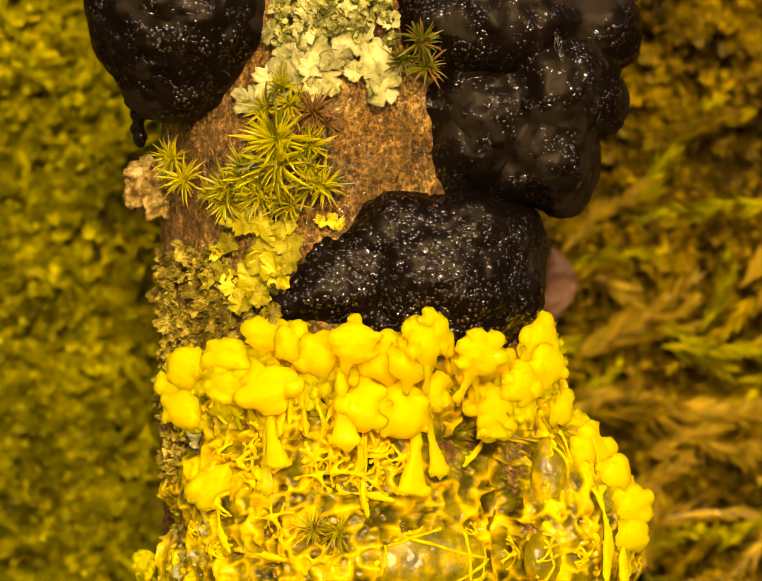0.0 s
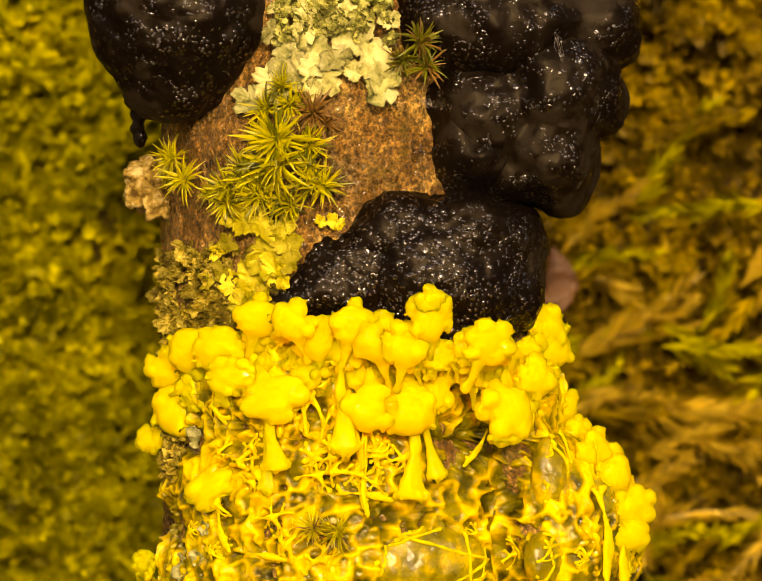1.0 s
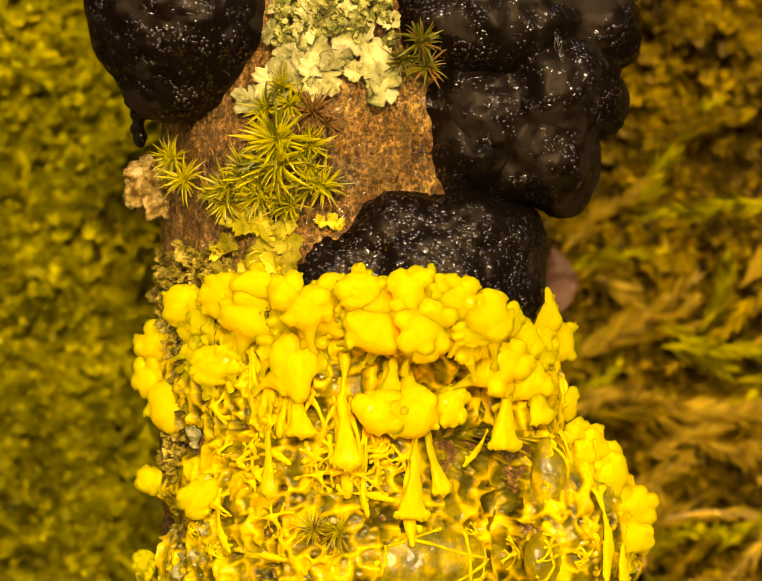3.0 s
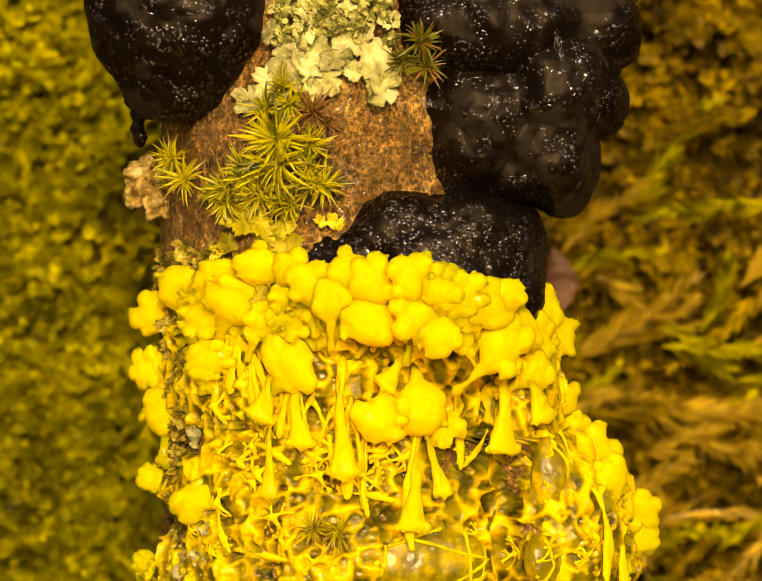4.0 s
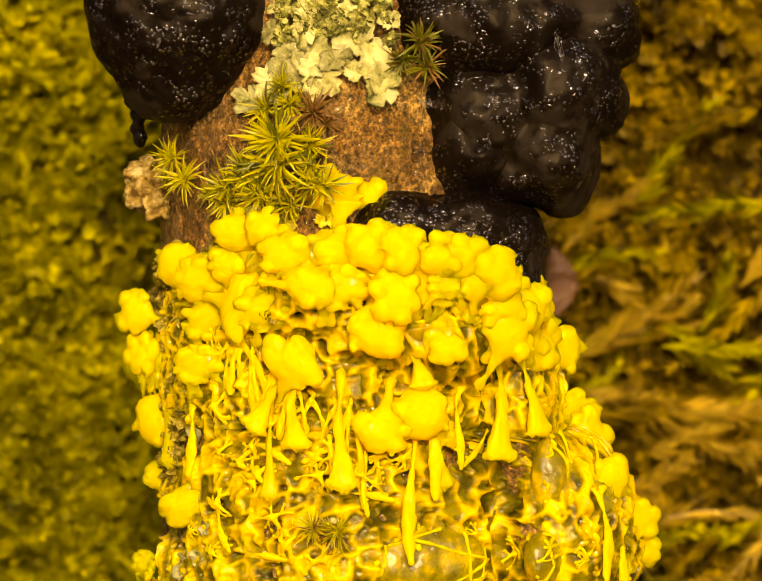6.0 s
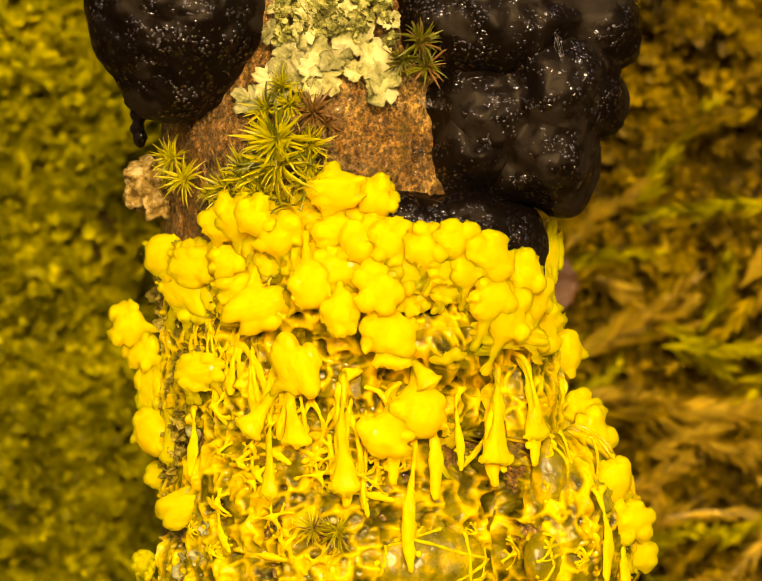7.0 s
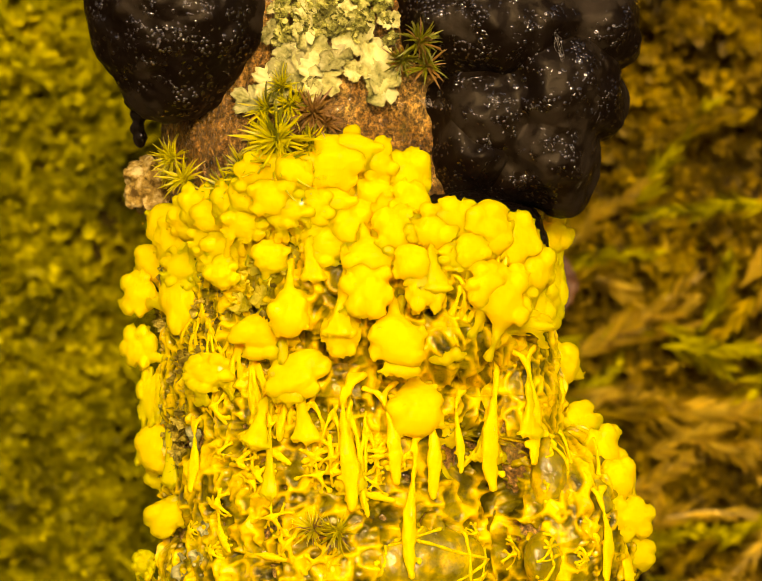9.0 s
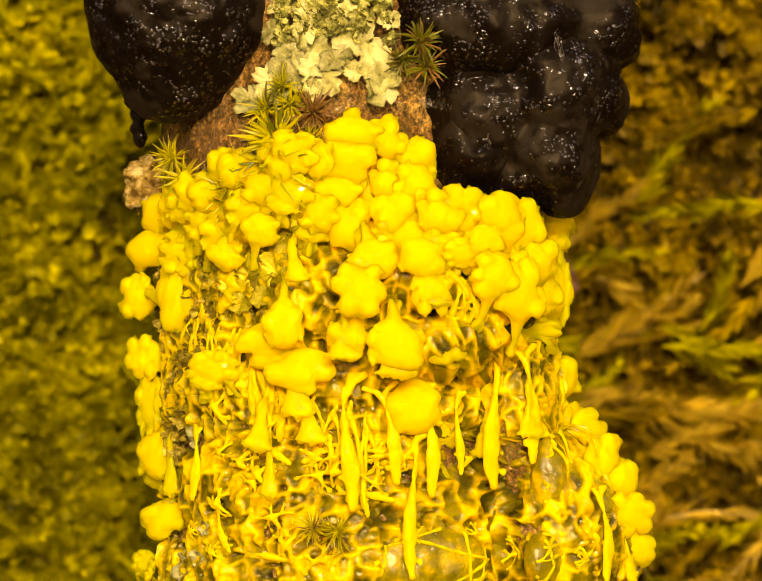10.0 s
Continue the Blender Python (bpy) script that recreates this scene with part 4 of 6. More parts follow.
def settled():
    """What stays where it is: the lower skin, its blisters and the veins across them."""
    low = next(k for k, z in enumerate(ROWS) if z > -11.5)
    ob, mid, n = tile(0, COLS, 0, low, ROWS)
    ob["label"] = "olive translucent skin with yellow veins"
    ob.matrix_basis = Matrix.Translation(mid * MM + Vector((0, 0, MID)) - BASE)
    rng = random.Random(21)
    for x, z, rx, rz, lift in ((13.99, -15.65, 2.08, 3.52, 0.1), (4.25, -22.75, 5.20, 3.20, 0.0), (13.52, -22.42, 3.40, 2.48, 0.1)):
        s = Soup().ball(0, 0, 0, rx, 1.6, rz, 3)
        link("sac", melted("sac", s, 0.14, 4, ((1.6, 0.22), (0.6, 0.09), (0.3, 0.03))), SAC, parent=slime, m=seated(x, z, lift), label="olive translucent blister")
        for k in range(13):
            a, b = rng.uniform(0, 6.28), rng.uniform(0, 6.28)
            pts = []
            for i in range(13):
                t = i / 12
                px = (math.cos(a) * (1 - t) + math.cos(b) * t) * rx + 0.25 * noise.noise(Vector((t * 4, k, x)))
                pz = (math.sin(a) * (1 - t) + math.sin(b) * t) * rz + 0.25 * noise.noise(Vector((t * 4, k, z)))
                q = max(0.0, 1 - (px / rx) ** 2 - (pz / rz) ** 2)
                pts.append((px, -1.6 * math.sqrt(q) - 0.04, pz))
            me = melted("vein", Soup().tube(pts, [rng.uniform(0.09, 0.2) for _ in pts], 7), 0.06, 4)
            link("vein", me, VEIN, parent=slime, m=seated(x, z, lift))
    for i in range(44):
        x, z = rng.uniform(-16.5, 19.5), rng.uniform(-25, -9)
        if (0 < x < 7 and z < -18) or (x > 14 and z > -14) or (6 < x < 16 and z > -19):
            continue
        q = rng.uniform(0.7, 1.3)
        piece("star", i, q, q, q, seated(x, z, rng.uniform(0.5, 1.1), rng.uniform(0, 360), rng.uniform(-10, 10)))
    for x, z, size, spin in ((-19.86, -23.93, 1.68, 20), (-18.09, -24.39, 1.60, -30), (20.56, -22.43, 1.44, 100)):
        piece("pad", int(spin), size, size * 0.8, size * 0.6, seated(x, z, 0.9, spin))
    for i in range(14):
        x, z = rng.uniform(-15, 19), rng.uniform(-24, -13)
        if 0 < x < 7 and z < -17:
            continue
        piece("strand", rng.randrange(4), rng.uniform(0.3, 0.5), rng.uniform(1.4, 2.4), 0.4, seated(x, z, 0.9, rng.gauss(0, 40), rng.uniform(-10, 10)))


# lobes that creep: kind, shape, half width, then (seconds, x, z, lift, spin) on the way
def over_moss(x, z):
    """How much higher a lobe climbs where the moss tuft stands, in millimetres."""
    up = min(1.0, max(0.0, (z - 3.5) / 2.5))
    return 1.9 * up * math.exp(-(((x + 8.3) / 4.0) ** 2))


def creep(ob, *rows):
    """Rows of seconds, x, z, lift and spin; a lobe turns half as far aside as the bark does."""
    keys = [(t, seated(x, z, lift + (over_moss(x, z) if lift > 0 else 0), spin, 0, facing(x) * 0.5)) for t, x, z, lift, spin in rows]
    if keys[-1][0] < 10:
        keys.append((10.0, keys[-1][1]))
    walk(ob, keys)


def lobe(kind, which, wide, high, deep):
    return piece(kind, which, wide, high, deep, Matrix.Identity(4))


bank()
branch()
fungi()
all_fibres()
lichens()
mosses()
settled()


def motions():
    """All that moves: the lobes of the slime mould and the net that they leave behind."""
    # by the shaded edge
    creep(lobe("cap", 5, 2.40, 2.25, 1.69), (0, -16.09, -6.50, 1.8, 0), (1.2, -15.91, -4.63, 1.8, 0), (2.5, -16.09, -2.19, 1.8, 0), (3.8, -16.97, 0.00, 1.8, 0), (5, -16.22, 1.46, 1.8, 0), (6.8, -18.04, 2.79, 1.8, 0), (7.5, -18.53, 3.55, 1.8, 0), (8.8, -18.04, 5.34, 1.8, 0), (10, -18.53, 6.44, 1.8, 0))
    creep(lobe("cap", 10, 2.25, 2.00, 1.50), (0, -16.87, -8.23, 2, -20), (1.2, -18.02, -6.45, 2, -30), (2.5, -18.77, -5.66, 2, -40), (3.8, -19.27, -2.36, 2, -50), (5, -20.01, -1.41, 2, -60), (6.8, -21.25, -2.65, 2, -80), (7.5, -21.58, -3.23, 2, -85), (8.8, -20.43, -0.29, 2, -80), (10, -20.43, -0.58, 2, -80))
    creep(lobe("cap", 3, 2.40, 2.60, 1.80), (0, -16.36, -9.77, 1.6, 180), (1.2, -17.44, -10.32, 1.6, 190), (2.5, -17.81, -9.85, 1.6, 200), (3.8, -18.30, -10.38, 1.6, 200), (5, -19.00, -10.43, 1.6, 200), (6.8, -19.21, -12.01, 1.6, 195), (7.5, -19.54, -12.30, 1.6, 190), (8.8, -19.13, -13.54, 1.6, 185), (10, -18.80, -14.37, 1.6, 180))
    creep(lobe("cap", 8, 2.10, 1.90, 1.43), (0, -19.10, -7.66, -5, -90), (0.8, -19.10, -7.66, -4, -90), (2.5, -19.00, -7.62, 1.6, -90), (3.8, -19.54, -6.71, 1.6, -90), (5, -19.71, -6.38, 1.6, -90), (6.8, -20.20, -4.84, 1.6, -80), (7.5, -20.20, -5.47, 1.6, -80), (8.8, -20.37, -4.72, 1.6, -80), (10, -19.96, -5.67, 1.6, -90))
    creep(lobe("pad", 0, 1.64, 2.83, 1.23), (0, -19.31, -4.24, -5, 0), (3.8, -19.31, -4.24, -4, 0), (5, -19.22, -4.23, 1.4, 0), (6.8, -19.55, -7.95, 1.4, 0), (7.5, -19.72, -8.58, 1.4, 0), (8.8, -19.43, -8.99, 1.4, 0), (10, -19.55, -9.61, 1.4, 0))
    creep(lobe("fan", 0, 1.10, 2.33, 0.83), (0, -18.31, -12.72, -5, 0), (2.4, -18.31, -12.72, -4, 0), (3.8, -18.21, -12.65, 1.4, 0), (5, -18.07, -13.05, 1.4, 0), (6.8, -17.83, -12.41, 1.4, 0), (7.5, -18.07, -12.43, 1.4, 0), (8.8, -17.83, -14.05, 1.4, 0), (10, -17.73, -15.07, 1.4, 0))
    creep(lobe("strand", 0, 0.68, 2.76, 0.51), (0, -15.88, -12.94, -5, 0), (3.8, -15.88, -12.94, -4, 0), (5, -15.81, -12.88, 1.3, 0), (6.8, -15.68, -12.67, 1.3, 0), (7.5, -15.59, -13.08, 1.3, 0), (8.8, -15.59, -13.89, 1.3, 0), (10, -15.42, -14.69, 1.3, 0))
    creep(lobe("pad", 1, 1.46, 1.28, 0.96), (0, -20.06, -23.30, 1.2, 0), (10, -20.06, -23.30, 1.2, 0))
    creep(lobe("cap", 1, 1.40, 1.50, 1.05), (0, -19.73, -12.78, -5, -60), (1.2, -19.65, -12.73, 1.2, -60), (2.5, -19.57, -16.25, 1.2, -60), (3.8, -19.44, -16.04, 1.2, -60), (5, -19.24, -15.84, 1.2, -60), (6.4, -19.31, -15.90, -0.5, -60))
    creep(lobe("cap", 9, 1.70, 2.80, 1.28), (0, -13.89, -16.23, 1.3, 230), (1.2, -13.89, -16.43, 1.3, 235), (2.5, -14.31, -16.86, 1.3, 240), (3.8, -15.16, -17.51, 1.3, 240), (5, -15.81, -17.76, 1.3, 242), (6.8, -16.47, -18.22, 1.3, 246), (7.5, -16.69, -18.45, 1.3, 248), (8.8, -17.60, -19.04, 1.3, 248), (10, -18.07, -19.35, 1.3, 250))
    creep(lobe("cap", 6, 3.10, 2.10, 1.58), (0, -16.19, -0.08, -5, 30), (5.2, -16.19, -0.08, -4, 30), (6.8, -16.08, -0.08, 1.9, 30), (7.5, -16.21, -0.57, 1.9, 60), (8.8, -16.79, -0.90, 1.9, 80), (10, -17.24, -0.57, 1.9, 90))
    # second file
    creep(lobe("cap", 6, 2.60, 2.10, 1.58), (0, -12.61, -6.02, 2, 0), (1.2, -13.35, -4.71, 2, 0), (2.5, -12.81, -1.69, 2, 0), (3.8, -13.10, 0.40, 2, 0), (5, -14.49, 0.65, 2, 0), (6.8, -15.34, 1.21, 2, 0), (7.5, -15.77, 3.37, 2, 0), (8.8, -15.56, 5.79, 2, 0), (10, -15.64, 7.13, 2, 0))
    creep(lobe("cap", 11, 2.50, 1.90, 1.43), (0, -9.26, -3.35, 2, 0), (1.2, -10.05, -2.00, 2, 0), (2.5, -10.35, -0.68, 2, 0), (3.8, -9.94, 1.84, 2, 0), (5, -10.88, 3.04, 2, 0), (6.8, -12.61, 5.74, 2, 0), (7.5, -13.35, 5.47, 2, 0), (8.8, -13.52, 6.04, 2, 0), (10, -13.86, 7.97, 2, 0))
    creep(lobe("cap", 4, 2.00, 1.90, 1.43), (0, -7.13, -4.38, 1.9, 0), (1.2, -7.20, -2.26, 1.9, 0), (2.5, -7.67, -1.07, 1.9, 0), (3.8, -7.09, 1.19, 1.9, 0), (5, -7.73, 3.43, 1.9, 0), (6.8, -10.15, 5.83, 1.9, 0), (7.5, -10.15, 6.39, 1.9, 0), (8.8, -10.56, 7.44, 1.9, 0), (10, -11.70, 9.74, 1.9, 0))
    creep(lobe("cap", 9, 2.40, 2.10, 1.58), (0, -5.13, -5.17, 1.9, 0), (1.2, -5.41, -3.74, 1.9, 0), (2.5, -6.42, -2.46, 1.9, 0), (3.8, -5.69, 0.24, 1.9, 0), (5, -6.49, 1.50, 1.9, 0), (6.8, -8.53, 4.31, 1.9, 0), (7.5, -8.33, 5.42, 1.9, 0), (8.8, -8.53, 7.30, 1.9, 0), (10, -9.34, 8.70, 1.9, 0))
    creep(lobe("pad", 3, 2.55, 1.82, 1.37), (0, -12.26, -7.77, 2.3, 10), (1.2, -12.10, -6.97, 2.3, 10), (2.5, -13.42, -6.59, 2.3, 0), (3.8, -13.84, -5.79, 2.3, -5), (5, -15.02, -5.82, 2.3, -5), (6.8, -15.02, -6.62, 2.3, 0), (7.5, -14.26, -6.93, 2.3, 5), (8.8, -14.18, -6.85, 2.3, 0), (10, -13.76, -6.60, 2.3, 0))
    creep(lobe("cap", 2, 2.90, 2.10, 1.58), (0, -9.13, -8.13, 2.3, 170), (1.2, -8.44, -8.92, 2.3, 170), (2.5, -7.24, -6.76, 2.3, 100), (3.8, -7.40, -6.13, 2.3, 60), (5, -7.80, -5.57, 2.3, 30), (6.8, -6.84, -6.12, 2.3, 60), (7.5, -7.00, -6.28, 2.3, 80), (8.8, -6.84, -6.92, 2.3, 150), (10, -6.60, -6.52, 2.3, 180))
    creep(lobe("fan", 2, 1.53, 2.21, 1.15), (0, -8.86, -12.53, 1.8, 0), (1.2, -8.94, -12.77, 1.8, 0), (2.5, -6.85, -9.72, 1.8, 0), (3.8, -6.85, -10.75, 1.8, 0), (5, -7.25, -11.16, 1.8, 0), (6.8, -7.25, -10.76, 1.8, 0), (7.5, -7.13, -10.64, 1.8, 0), (8.8, -6.53, -10.43, 1.8, 0), (10, -6.05, -10.51, 1.8, 0))
    creep(lobe("fan", 3, 0.93, 2.55, 0.70), (0, -9.43, -14.27, 1.6, 0), (2.5, -9.27, -14.46, 1.6, 0), (5, -9.15, -14.86, 1.6, 0), (7.5, -9.15, -14.66, 1.6, 0), (10, -9.15, -14.66, 1.6, 0))
    creep(lobe("cap", 7, 3.20, 2.10, 1.58), (0, -9.81, -2.97, -5, 10), (1, -9.81, -2.97, -4, 10), (2.5, -9.74, -2.95, 2.2, 10), (3.8, -11.98, -0.88, 2.2, 20), (5, -12.27, -1.20, 2.2, 20), (6.8, -10.20, -1.36, 2.2, 160), (7.5, -9.78, -1.87, 2.2, 165), (8.8, -9.53, -3.47, 2.2, 175), (10, -8.85, -4.38, 2.2, 175))
    creep(lobe("fan", 0, 1.61, 1.95, 1.21), (0, -9.60, -8.92, -5, 25), (2.2, -9.60, -8.92, -4, 25), (3.8, -9.55, -8.87, 1.8, 25), (5, -9.67, -9.35, 1.8, 25), (6.8, -10.07, -10.07, 1.8, 40), (7.5, -10.24, -10.28, 1.8, 40), (8.8, -10.15, -10.95, 1.8, 20), (10, -10.07, -11.27, 1.8, 12))
    creep(lobe("cap", 0, 1.70, 1.70, 1.28), (0, -13.03, 2.14, -5, 0), (3.8, -13.03, 2.14, -4, 0), (5, -12.93, 2.13, 2.2, 0), (6.8, -12.60, 2.13, 2.2, -20), (7.5, -12.93, 2.33, 2.2, -20), (8.8, -12.93, 1.53, 2.2, 150), (10, -12.60, 3.13, 2.2, 160))
    creep(lobe("cap", 5, 2.00, 2.40, 1.50), (0, -4.13, -0.48, -5, 0), (2.2, -4.13, -0.48, -4, 0), (3.8, -4.10, -0.47, 2, 0), (5, -5.09, -0.28, 2, 0), (6.8, -5.69, 0.51, 2, 170), (7.5, -5.68, -0.08, 2, 175), (8.8, -7.19, -1.66, 2, 180), (10, -7.89, -2.78, 2, 180))
    creep(lobe("cap", 10, 2.10, 2.30, 1.58), (0, -11.86, 6.17, -5, 0), (5.2, -11.86, 6.17, -4, 0), (6.8, -11.78, 6.13, 1.9, 0), (7.5, -11.78, 6.33, 1.9, 0), (8.8, -12.20, 6.74, 1.9, 0), (10, -8.13, 10.48, 1.9, 0))
    creep(lobe("cap", 3, 1.87, 2.08, 1.40), (0, -8.18, 5.94, -5, 0), (6, -8.18, 5.94, -4, 0), (7.5, -8.13, 5.90, 2, 0), (8.8, -7.33, 9.08, 2, 0), (10, -5.41, 10.98, 2, 0))
    creep(lobe("cap", 8, 2.60, 2.07, 1.55), (0, -7.38, 6.33, -5, 0), (6.2, -7.38, 6.33, -4, 0), (7.5, -7.33, 6.29, 2, 0), (8.8, -9.74, 8.90, 2, 0), (10, -7.25, 11.07, 2, 0))
    creep(lobe("cap", 1, 1.53, 1.71, 1.15), (0, -12.28, 6.38, -5, 0), (7.4, -12.28, 6.38, -4, 0), (8.8, -12.20, 6.34, 1.9, 0), (10, -12.82, 10.16, 1.9, 0))
    creep(lobe("cap", 6, 2.09, 2.21, 1.57), (0, -17.45, 4.03, -5, 0), (7.4, -17.45, 4.03, -4, 0), (8.8, -17.34, 4.01, 1.8, 0), (10, -16.89, 6.85, 1.8, 0))
    # middle
    creep(lobe("cap", 11, 2.40, 2.10, 1.58), (0, -2.22, -4.12, 2, 0), (1.2, -2.14, -2.53, 2, 0), (2.5, -1.54, -0.95, 2, 0), (3.8, -2.45, 1.30, 2, -15), (5, -3.12, 1.82, 2, 0), (6.8, -3.54, 4.37, 2, 0), (7.5, -3.66, 5.09, 2, 0), (8.8, -4.13, 6.68, 2, 0), (10, -3.74, 7.87, 2, 0))
    creep(lobe("cap", 4, 2.50, 2.30, 1.73), (0, 0.04, -5.57, 2.2, 0), (1.2, -0.47, -3.72, 2.2, 0), (2.5, -0.08, -2.14, 2.2, 0), (3.8, -0.95, 0.39, 2.2, 0), (5, -0.63, 2.29, 2.2, 0), (6.8, -1.15, 3.87, 2.2, 0), (7.5, -1.54, 3.88, 2.2, 0), (8.8, -2.34, 5.08, 2.2, 0), (10, -2.34, 5.08, 2.2, 0))
    creep(lobe("cap", 9, 2.10, 2.40, 1.58), (0, 3.47, -3.94, 2.2, 0), (1.2, 3.79, -1.85, 2.2, 0), (2.5, 2.28, -0.55, 2.2, 0), (3.8, 2.28, 0.63, 2.2, 0), (5, 2.60, 2.36, 2.2, 0), (6.8, 0.83, 3.66, 2.2, 0), (7.5, 0.71, 4.18, 2.2, 0), (8.8, 1.10, 4.73, 2.2, 0), (10, 0.83, 5.85, 2.2, 0))
    creep(lobe("cap", 2, 1.30, 1.30, 0.98), (0, 3.78, -2.64, 2.4, 0), (1.2, 3.86, -0.55, 2.4, 0), (2.5, 4.56, -0.16, 2.4, 0), (3.8, 4.87, 0.79, 2.4, 0), (5, 4.76, 2.28, 2.4, 0), (6.8, 3.78, 3.66, 2.4, 0), (7.5, 2.99, 4.25, 2.4, 0), (8.8, 2.99, 4.65, 2.4, 0), (10, 3.20, 7.04, 2.4, 0))
    creep(lobe("cap", 7, 2.20, 2.10, 1.58), (0, 2.30, -5.70, 2.3, 0), (1.2, 1.74, -4.22, 2.3, 0), (2.5, 3.86, -2.25, 2.3, 0), (3.8, 4.76, -0.08, 2.3, 0), (5, 5.55, 1.49, 2.3, 0), (6.8, 3.78, 3.46, 2.3, 0), (7.5, 3.30, 3.66, 2.3, 0), (8.8, 3.98, 4.85, 2.3, 0), (10, 4.66, 6.24, 2.3, 0))
    creep(lobe("cap", 0, 2.60, 2.20, 1.65), (0, -1.27, -9.53, 2.6, 170), (1.2, -0.75, -9.53, 2.6, 170), (2.5, 0.16, -9.61, 2.6, 175), (3.8, -0.08, -10.33, 2.6, 180), (5, 0.04, -11.12, 2.6, 180), (6.8, 0.32, -11.60, 2.6, 180), (7.5, 0.56, -12.00, 2.6, 180), (9, 0.56, -12.11, -0.5, 180))
    creep(lobe("cap", 5, 2.90, 2.70, 2.03), (0, 1.63, -9.94, 2.7, 185), (1.2, 2.15, -9.71, 2.7, 185), (2.5, 2.15, -10.03, 2.7, 180), (3.8, 2.95, -9.72, 2.7, 180), (5, 3.35, -10.24, 2.7, 180), (6.8, 3.03, -9.96, 2.7, 180), (7.5, 3.03, -10.04, 2.7, 180), (8.8, 2.87, -9.90, 2, 180), (10, 2.64, -9.67, 1.6, 180))
    creep(lobe("cap", 10, 2.00, 1.60, 1.20), (0, 4.15, -8.30, 2.6, 90), (1.2, 4.64, -8.31, 2.6, 90), (2.5, 5.77, -8.73, 2.6, 90), (3.8, 5.24, -11.08, 2.6, 140), (5, 4.72, -11.87, 2.6, 160), (6.8, 4.76, -11.97, -0.5, 160))
    creep(lobe("fan", 0, 1.61, 2.88, 1.21), (0, -3.25, -10.08, 2.6, 0), (1.2, -3.33, -10.71, 2.6, 0), (2.5, -3.13, -11.39, 2.6, 0), (3.8, -3.33, -12.46, 2.6, 0), (5, -3.53, -13.37, 2.6, 0), (6.8, -3.33, -13.77, 2.6, 0), (7.5, -3.09, -14.04, 2.6, 0), (8.8, -2.79, -13.83, 1.2, 0), (10, -2.72, -13.67, 0.4, 0))
    creep(lobe("strand", 1, 0.98, 4.88, 0.73), (0, -3.12, -12.08, -5, 0), (5.2, -3.12, -12.08, -4, 0), (5, -3.10, -12.01, 1.9, 0), (6.8, -3.18, -12.60, 1.9, 0), (7.5, -3.10, -12.80, 1.9, 0), (8.8, -2.78, -13.00, 1.9, 0), (10, -2.70, -13.00, 1.9, 0))
    creep(lobe("fan", 1, 1.78, 2.63, 1.34), (0, 2.71, -14.42, 2.6, 0), (1.2, 2.63, -14.90, 2.6, 0), (2.5, 2.63, -15.93, 2.6, 0), (3.8, 2.71, -17.21, 2.6, 0), (5, 2.56, -18.17, 1.2, 0), (6.4, 2.57, -18.24, -0.5, 0))
    creep(lobe("strand", 2, 0.81, 5.30, 0.60), (0, 2.57, -15.55, -5, 0), (1.4, 2.57, -15.55, -4, 0), (2.5, 2.55, -15.45, 1.9, 0), (5, 2.47, -16.44, 1.9, 0), (7.5, 2.47, -17.84, 1.9, 0), (10, 2.55, -18.24, 1.9, 0))
    creep(lobe("fan", 2, 1.10, 2.46, 0.83), (0, 4.16, -13.07, 2.2, -6), (1.2, 3.92, -13.47, 2.2, -8), (2.5, 4.24, -14.27, 2.2, -10), (3.8, 4.32, -14.88, 2.2, -10), (5, 4.64, -14.09, 2.2, -8), (7, 4.68, -14.19, -0.5, -8))
    creep(lobe("strand", 0, 0.85, 4.03, 0.64), (0, 3.86, -13.36, -5, -8), (4, 3.86, -13.36, -4, -8), (5, 3.84, -13.28, 1.9, -8), (6.8, 4.04, -13.08, 1.9, -8), (7.5, 4.04, -13.08, 1.9, -6), (10, 3.84, -12.88, 1.9, -6))
    creep(lobe("strand", 3, 0.85, 3.61, 0.64), (0, 0.64, -12.31, -5, -6), (5.8, 0.64, -12.31, -4, -6), (6.8, 0.64, -12.23, 1.9, -6), (7.5, 0.72, -12.23, 1.9, -8), (8.8, 0.72, -12.23, 1.9, -10), (10, 0.72, -12.23, 1.9, -10))
    creep(lobe("strand", 1, 0.51, 2.97, 0.38), (0, 6.23, -11.81, -5, 0), (2.8, 6.23, -11.81, -4, 0), (3.8, 6.19, -11.74, 1.8, 0), (5, 6.27, -11.74, 1.8, 0), (10, 6.27, -12.15, 1.8, 0))
    creep(lobe("cap", 3, 2.70, 2.70, 2.03), (0, -0.36, -3.67, -5, 180), (1.4, -0.36, -3.67, -4, 180), (2.5, -0.36, -3.63, 2.6, 180), (3.8, -1.03, -2.53, 2.6, 180), (5, -0.87, -3.24, 2.6, 180), (6.8, 0.43, -3.63, 2.6, 180), (7.5, 1.10, -3.83, 2.6, 180), (8.8, 1.34, -4.22, 2.6, 180), (10, 1.22, -4.62, 2.6, 180))
    creep(lobe("fan", 3, 2.04, 2.21, 1.53), (0, 0.64, -4.26, -5, 0), (5.4, 0.64, -4.26, -4, 0), (6.8, 0.63, -4.23, 2.5, 0), (7.5, 1.11, -4.22, 2.5, 0), (8.8, 1.50, -4.82, 2.5, 0), (10, 1.23, -5.02, 2.5, 0))
